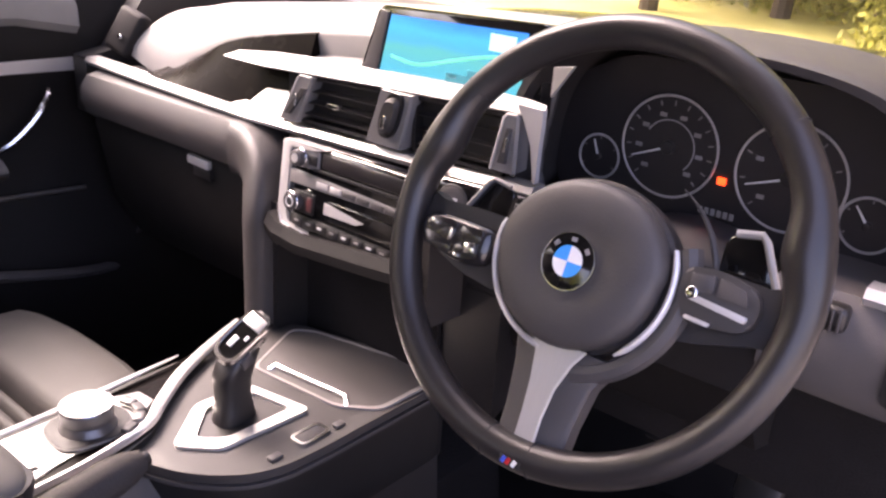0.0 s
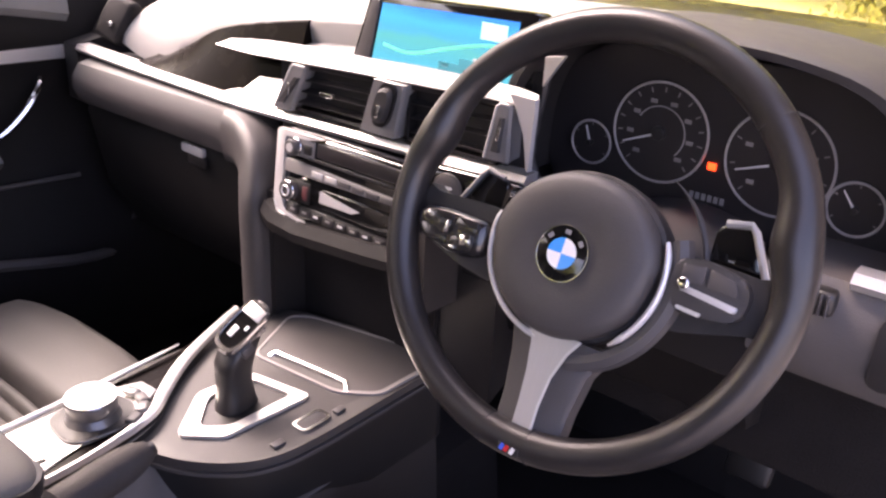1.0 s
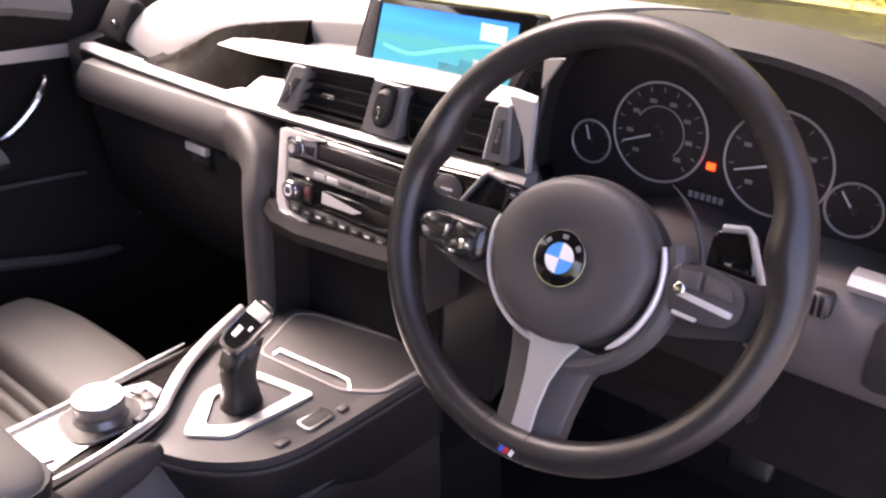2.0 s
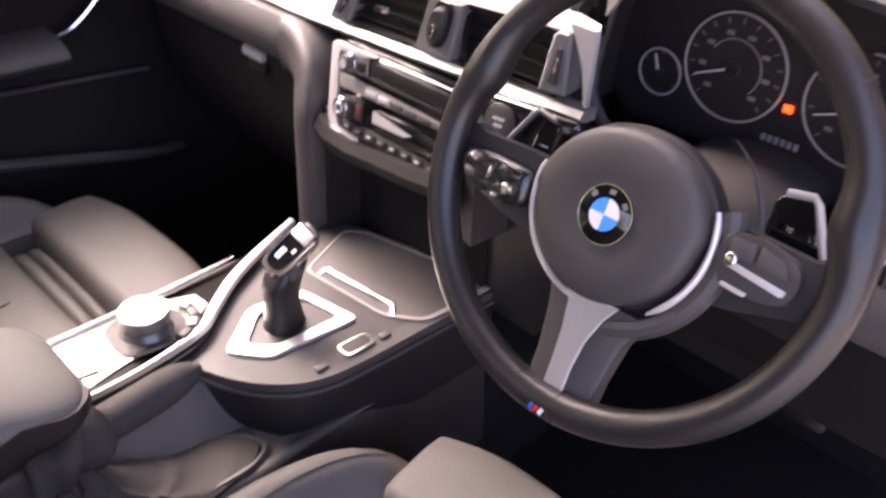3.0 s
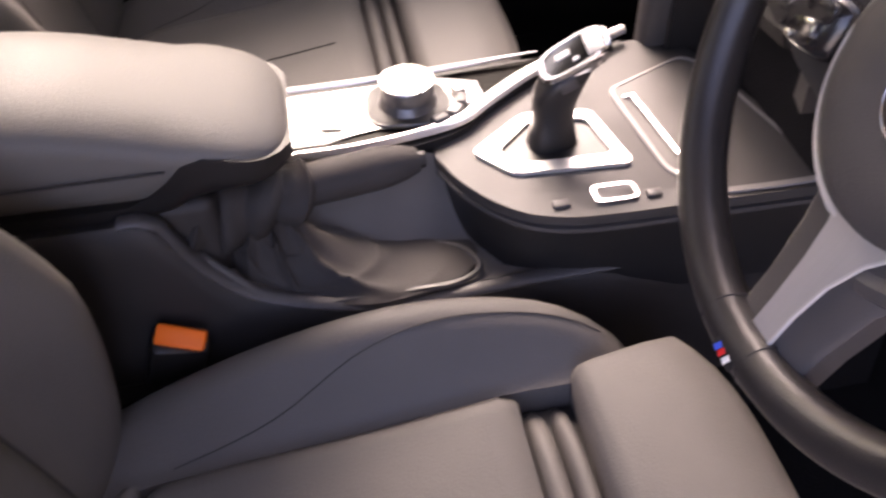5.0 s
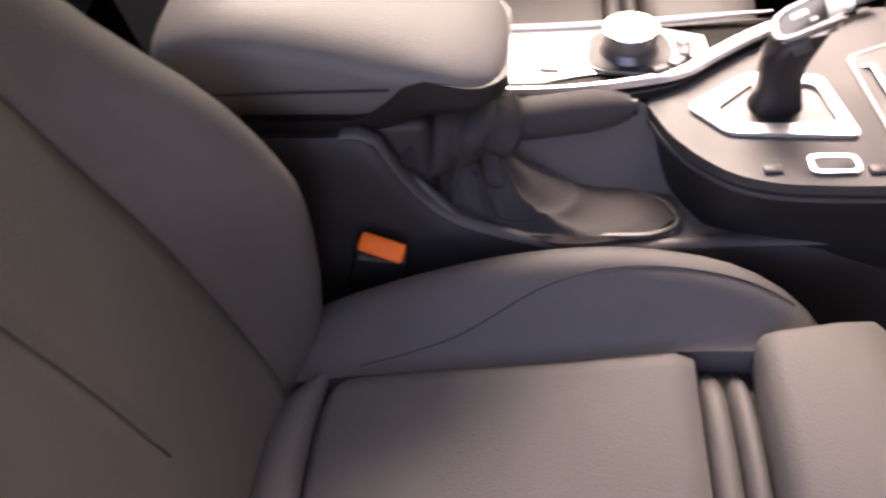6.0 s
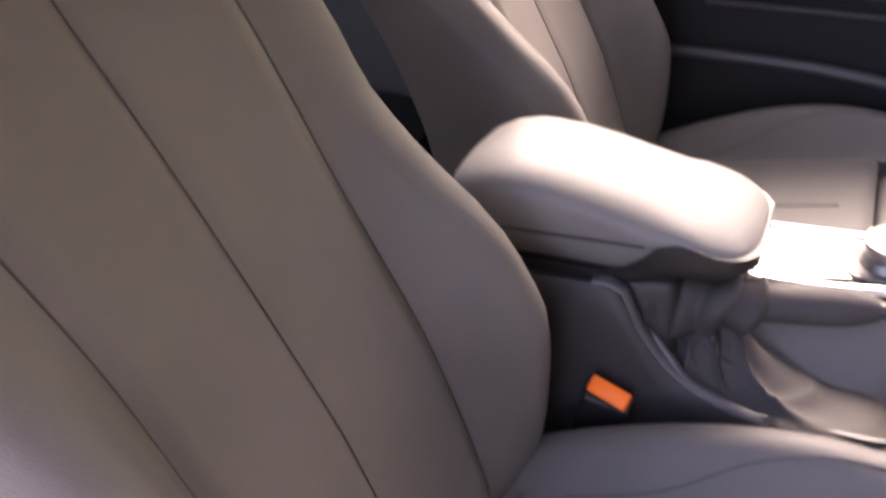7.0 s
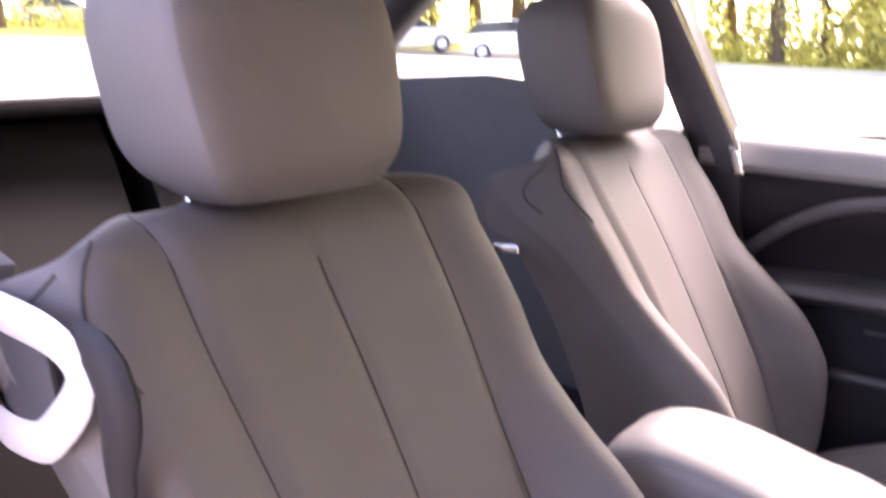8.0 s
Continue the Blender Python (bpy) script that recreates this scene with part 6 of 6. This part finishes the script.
def display_unit():
    m = pose(0.078, 0.181, 0.905, 84, 0, 0)
    s = root("infotainment_display", m, "flat screen showing a lit blue and teal map", "screen")
    part("casing", slab(rounded([(-0.142, -0.050), (0.122, -0.050), (0.120, 0.051), (-0.116, 0.043)], 0.008), -0.022, 0.0, 0.003), PIANO, s, "slim black casing", here=True)
    part("side_bezel", slab([(-0.137, -0.047), (-0.112, -0.047), (-0.1005, 0.036), (-0.113, 0.038)], -0.001, 0.0022, 0.001), MID_GREY, s, "grey bezel side", here=True)
    p = part("picture", slab([(-0.108, -0.046), (0.096, -0.046), (0.096, 0.039), (-0.096, 0.034)], 0.0, 0.0012), DISPLAY, s, "lit map picture", here=True)
    part("map_panel", rbox((0.034, 0.018, 0.0006), pose(0.066, 0.024, 0.0016), 0), material("map_panel", (0.25, 0.5, 0.62), 0.4, glow=0.14), p, "pale map panel", here=True)
    LAND = material("map_land", (0.05, 0.42, 0.30), 0.5, glow=0.13)
    MARK = material("map_mark", (0.02, 0.20, 0.24), 0.5, glow=0.08)
    part("map_road", tube(spline([(-0.09, -0.012, 0.0012), (-0.05, -0.016, 0.0012), (0.0, -0.004, 0.0012), (0.05, 0.008, 0.0012), (0.09, 0.012, 0.0012)], 16), 0.0022, 5, flat=0.2), LAND, p, "pale green map line", here=True)
    for x, y, w, h in ((0.020, -0.022, 0.050, 0.010), (0.036, -0.014, 0.024, 0.008), (0.004, -0.020, 0.012, 0.004), (0.046, -0.012, 0.006, 0.010)):
        part("map_mark", rbox((w, h, 0.0006), pose(x, y, 0.0016), 0), MARK if w > 0.015 else WHITE_INK, p, here=True)


display_unit()


# ---- steering wheel ----
def steering_wheel():
    tau = radians(24.17)
    m = Matrix(((1, 0, 0, 0.37), (0, math.sin(tau), -math.cos(tau), 0.0), (0, math.cos(tau), math.sin(tau), 0.82), (0, 0, 0, 1)))
    w = root("steering_wheel", m, "black leather three-spoke steering wheel with silver accents", "steering wheel")

    # rim: thicker at the thumb rests
    rows = []
    for i in range(144):
        a = 2 * math.pi * i / 144
        d = math.degrees(a) % 360
        thumb = math.exp(-((d - 14) / 9) ** 2) + math.exp(-((d - 163) / 9) ** 2)
        fat = 0.0042 * thumb
        r = 0.0143 + fat
        c = Vector((math.cos(a), math.sin(a), 0))
        rows.append([c * (0.175 + r * math.cos(q) - 0.0050 * thumb) + Vector((0, 0, r * 1.08 * math.sin(q))) for q in (2 * math.pi * j / 16 for j in range(16))])
    rows.append(rows[0])
    bm = loft(rows, cap=False)
    bmesh.ops.remove_doubles(bm, verts=bm.verts, dist=1e-6)
    r = part("rim", bm, WHEEL_LEATHER, w, "black leather rim", here=True, angle=60)
    for a in (44.5, 144.5, 263, 277):
        ca = Vector((math.cos(radians(a)), math.sin(radians(a)), 0))
        part("rim_seam", ring(0.0146, 0.0007, Matrix.Translation(ca * 0.175) @ pose(0, 0, 0, 90, 0, a) , 28, 5), SEAM, r, here=True)
    # airbag pad
    def dome(k, z):
        out = []
        for i in range(56):
            q = 2 * math.pi * i / 56
            rx = 0.0745 if math.sin(q) > 0 else 0.072
            ry = 0.066 if math.sin(q) > 0 else 0.070
            out.append((0.002 + rx * k * math.cos(q), -0.014 + ry * k * math.sin(q), z))
        return out
    part("airbag_pad", loft([dome(k, z) for k, z in ((0.97, -0.03), (1.0, -0.012), (1.0, 0.0), (0.988, 0.006), (0.96, 0.0105), (0.88, 0.0140), (0.70, 0.0158), (0.52, 0.0160), (0.43, 0.0148), (0.34, 0.0142))]), material("airbag_vinyl", (0.052, 0.048, 0.047), 0.5, grain=0.25, grain_scale=1100), w, "dark grey domed airbag pad", here=True, angle=50)
    # carrier behind the pad, with spokes
    part("carrier", loft([dome(k, z) for k, z in ((0.9, -0.045), (1.04, -0.03), (1.06, -0.016), (1.05, -0.008), (1.0, -0.006))]), SOFT_BLACK, w, here=True)
    part("accent_left", tube([(0.002 + 0.0775 * math.cos(radians(a)), -0.014 + 0.0745 * math.sin(radians(a)), 0.001) for a in span(168, 264, 22)], [0.0014] + [0.0025] * 20 + [0.0014], 8), SATIN_SILVER, w, "thin silver accent round the pad", here=True)
    part("accent_right", tube([(0.002 + 0.0805 * math.cos(radians(a)), -0.014 + 0.0785 * math.sin(radians(a)), 0.001) for a in span(312, 384, 20)], [0.0012, 0.002] + [0.0029] * 15 + [0.0027, 0.0023, 0.002], 8), SATIN_SILVER, w, "broad silver accent round the pad", here=True)
    part("cheek_right", tube([(0.002 + 0.090 * math.cos(radians(a)), -0.014 + 0.088 * math.sin(radians(a)), -0.006) for a in span(286, 384, 20)], 0.0085, 8), MID_GREY, w, "grey cheek", here=True)

    part("column_collar", tube([(0.006 + 0.092 * math.cos(radians(a)), -0.012 + 0.090 * math.sin(radians(a)), -0.040) for a in span(-20, 62, 18)], [0.0028] * 11 + [0.0026, 0.0023, 0.002, 0.0016, 0.0012, 0.0008, 0.0005], 8), MID_GREY, w, "grey edge of the column cowl", here=True)
    # roundel
    b = part("badge", disc(0.0232, 0.003, pose(0.001, -0.016, 0.0140), 40, 0.001), PIANO, w, "round badge with black ring", here=True)
    part("badge_rim", ring(0.0229, 0.0004, pose(0.001, -0.016, 0.0168), 40, 6), CHROME, b, here=True)
    for k in range(4):
        pts = [(0.0, 0.0)] + [(0.0128 * math.cos(radians(a)), 0.0128 * math.sin(radians(a))) for a in span(90 * k, 90 * k + 90, 9)]
        part("badge_quarter", slab(pts, 0.0, 0.0008, m=pose(0.001, -0.016, 0.0170)), BADGE_WHITE if k % 2 == 0 else BADGE_BLUE, b, here=True)
    for a in (40, 90, 140):
        part("badge_mark", rbox((0.0048, 0.0036, 0.0006), pose(0.001 + 0.0180 * math.cos(radians(a)), -0.016 + 0.0180 * math.sin(radians(a)), 0.0172, 0, 0, a - 90), 0), DIM_INK, b, here=True)

    # side spokes
    for sx, name in ((-1, "left_spoke"), (1, "right_spoke")):
        low = -0.012 if sx < 0 else 0.0
        outline = [(0.060, 0.014), (0.105, 0.014), (0.150, 0.012), (0.163, 0.020), (0.166, -0.030), (0.150, -0.030), (0.105, -0.044), (0.062, -0.050)]
        bm = slab(rounded([(sx * x, y + low) for x, y in outline], 0.008), -0.026, -0.006, 0.005, 3)
        part(name, bm, SOFT_BLACK, w, here=True)
    # right pod: silver keys
    p = part("key_pod", slab(rounded([(0.088, 0.010), (0.112, 0.014), (0.142, 0.008), (0.148, -0.004), (0.146, -0.020), (0.136, -0.026), (0.098, -0.030), (0.086, -0.010)], 0.006), -0.01, 0.004, 0.003, 3), SATIN_GREY, w, "grey key pod", here=True)
    for q in ([(0.094, 0.007), (0.112, 0.009), (0.113, -0.004), (0.095, -0.006)], [(0.115, 0.009), (0.135, 0.005), (0.140, -0.006), (0.116, -0.005)]):
        part("key", slab(rounded(q, 0.002), 0.003, 0.0062, 0.001), MID_GREY, p, here=True)
    part("key_blade", slab(rounded([(0.094, -0.008), (0.142, -0.0125), (0.141, -0.0175), (0.096, -0.0125)], 0.002), 0.003, 0.0070, 0.0015), SATIN_SILVER, p, "polished metal key blade", here=True)
    part("key_glint", slab(rounded([(0.098, -0.024), (0.118, -0.025), (0.117, -0.028), (0.098, -0.027)], 0.001), 0.003, 0.006, 0.001), SATIN_SILVER, p, here=True)
    part("toggle", disc(0.0050, 0.0055, pose(0.0985, -0.0075, 0.003), 20, 0.002), CHROME, p, "bright round toggle", here=True)
    # left pod: glossy domed face with flush keys and glints
    pod = rounded([(-0.078, -0.012), (-0.120, -0.010), (-0.150, -0.012), (-0.161, -0.024), (-0.150, -0.042), (-0.108, -0.050), (-0.078, -0.044)], 0.012, 6)
    mx, my = -0.118, -0.028
    p = part("key_pod", loft([[(mx + (x - mx) * k, my + (y - my) * k, z) for x, y in pod] for k, z in ((1.0, -0.016), (1.0, -0.004), (0.97, 0.000), (0.90, 0.004), (0.76, 0.0066), (0.5, 0.0082), (0.2, 0.0088))]), GLOSS_POD, w, "glossy black key pod", here=True, angle=60)
    for q in ([(-0.086, -0.016), (-0.110, -0.015), (-0.111, -0.028), (-0.087, -0.028)], [(-0.114, -0.015), (-0.142, -0.016), (-0.148, -0.026), (-0.115, -0.028)], [(-0.087, -0.031), (-0.111, -0.031), (-0.112, -0.045), (-0.088, -0.041)], [(-0.115, -0.031), (-0.148, -0.029), (-0.141, -0.040), (-0.116, -0.045)]):
        part("key", slab(rounded(q, 0.004, 5), 0.002, 0.0086, 0.0012, 3), GLOSS_POD, p, here=True)
    # Glints on the gloss, modelled as four small chrome chips.
    for x, y, sx2, sy2, turn in ((-0.095, -0.033, 0.011, 0.009, 14), (-0.138, -0.0205, 0.008, 0.004, -14), (-0.118, -0.027, 0.0028, 0.011, -8), (-0.106, -0.0425, 0.006, 0.0035, 10)):
        part("key_glint", rbox((sx2, sy2, 0.002), pose(x, y, 0.0100, 0, 0, turn), 0.0009), CHROME, p, "chrome chip drawn as a glint on the pod", here=True)
    # lower double spoke
    part("lower_spoke", loft([[(c - h, y, -0.020), (c + h, y, -0.020), (c + h, y, -0.004), (c + h - 0.004, y, -0.001), (c - h + 0.004, y, -0.001), (c - h, y, -0.004)] for c, h, y in ((0.013, 0.046, -0.080), (0.010, 0.036, -0.105), (0.010, 0.031, -0.14), (0.010, 0.030, -0.172))]), MID_GREY, w, "grey lower spoke", here=True)
    part("spoke_insert", loft([[(a, y, -0.002), (b2, y, -0.002), (b2 - 0.001, y, 0.0022), (a + 0.001, y, 0.0022)] for a, b2, y in ((-0.016, 0.034, -0.079), (-0.009, 0.026, -0.092), (-0.005, 0.0185, -0.115), (-0.003, 0.016, -0.140), (-0.002, 0.0165, -0.168))]), SPOKE_METAL, w, "brushed metal spoke insert", here=True)
    part("insert_edge", tube([(0.034, -0.079, 0.0018), (0.026, -0.092, 0.0018), (0.0185, -0.115, 0.0018), (0.016, -0.14, 0.0018), (0.0165, -0.168, 0.0018)], 0.0013, 6), SATIN_SILVER, w, here=True)
    # small colour tag on the rim
    t = part("rim_tag", rbox((0.020, 0.007, 0.002), pose(0.009, -0.1795, 0.0142, 0, 0, 0), 0.0006), HARD_BLACK, w, "tiny blue and red tag", here=True)
    for x, mat, lean in ((0.0035, BLUE_INK, -20), (0.0080, RED_INK, -20), (0.0135, WHITE_INK, -20)):
        part("tag_stripe", rbox((0.0035, 0.0055, 0.0006), pose(x, -0.1795, 0.0156, 0, 0, lean), 0), mat, t, here=True)
    # shift paddles behind the rim
    for sx, dx, dy in ((-1, -0.007, -0.017), (1, 0.0, 0.0)):
        q = part("shift_paddle", slab(rounded([(sx * x + dx, y + dy) for x, y in ((0.094, 0.043), (0.122, 0.050), (0.145, 0.010), (0.118, -0.004), (0.096, 0.0))], 0.006), -0.048, -0.042, 0.002), PIANO, w, "black shift paddle", here=True)
        part("paddle_edge", tube([(sx * x + dx, y + dy, -0.0415) for x, y in ((0.100, 0.046), (0.119, 0.0495), (0.124, 0.045), (0.142, 0.012))], 0.0032 if sx > 0 else 0.0024, 8), SATIN_SILVER if sx > 0 else CHEEK, q, "silver paddle edge" if sx > 0 else "grey paddle edge", here=True)
    return w


steering_wheel()
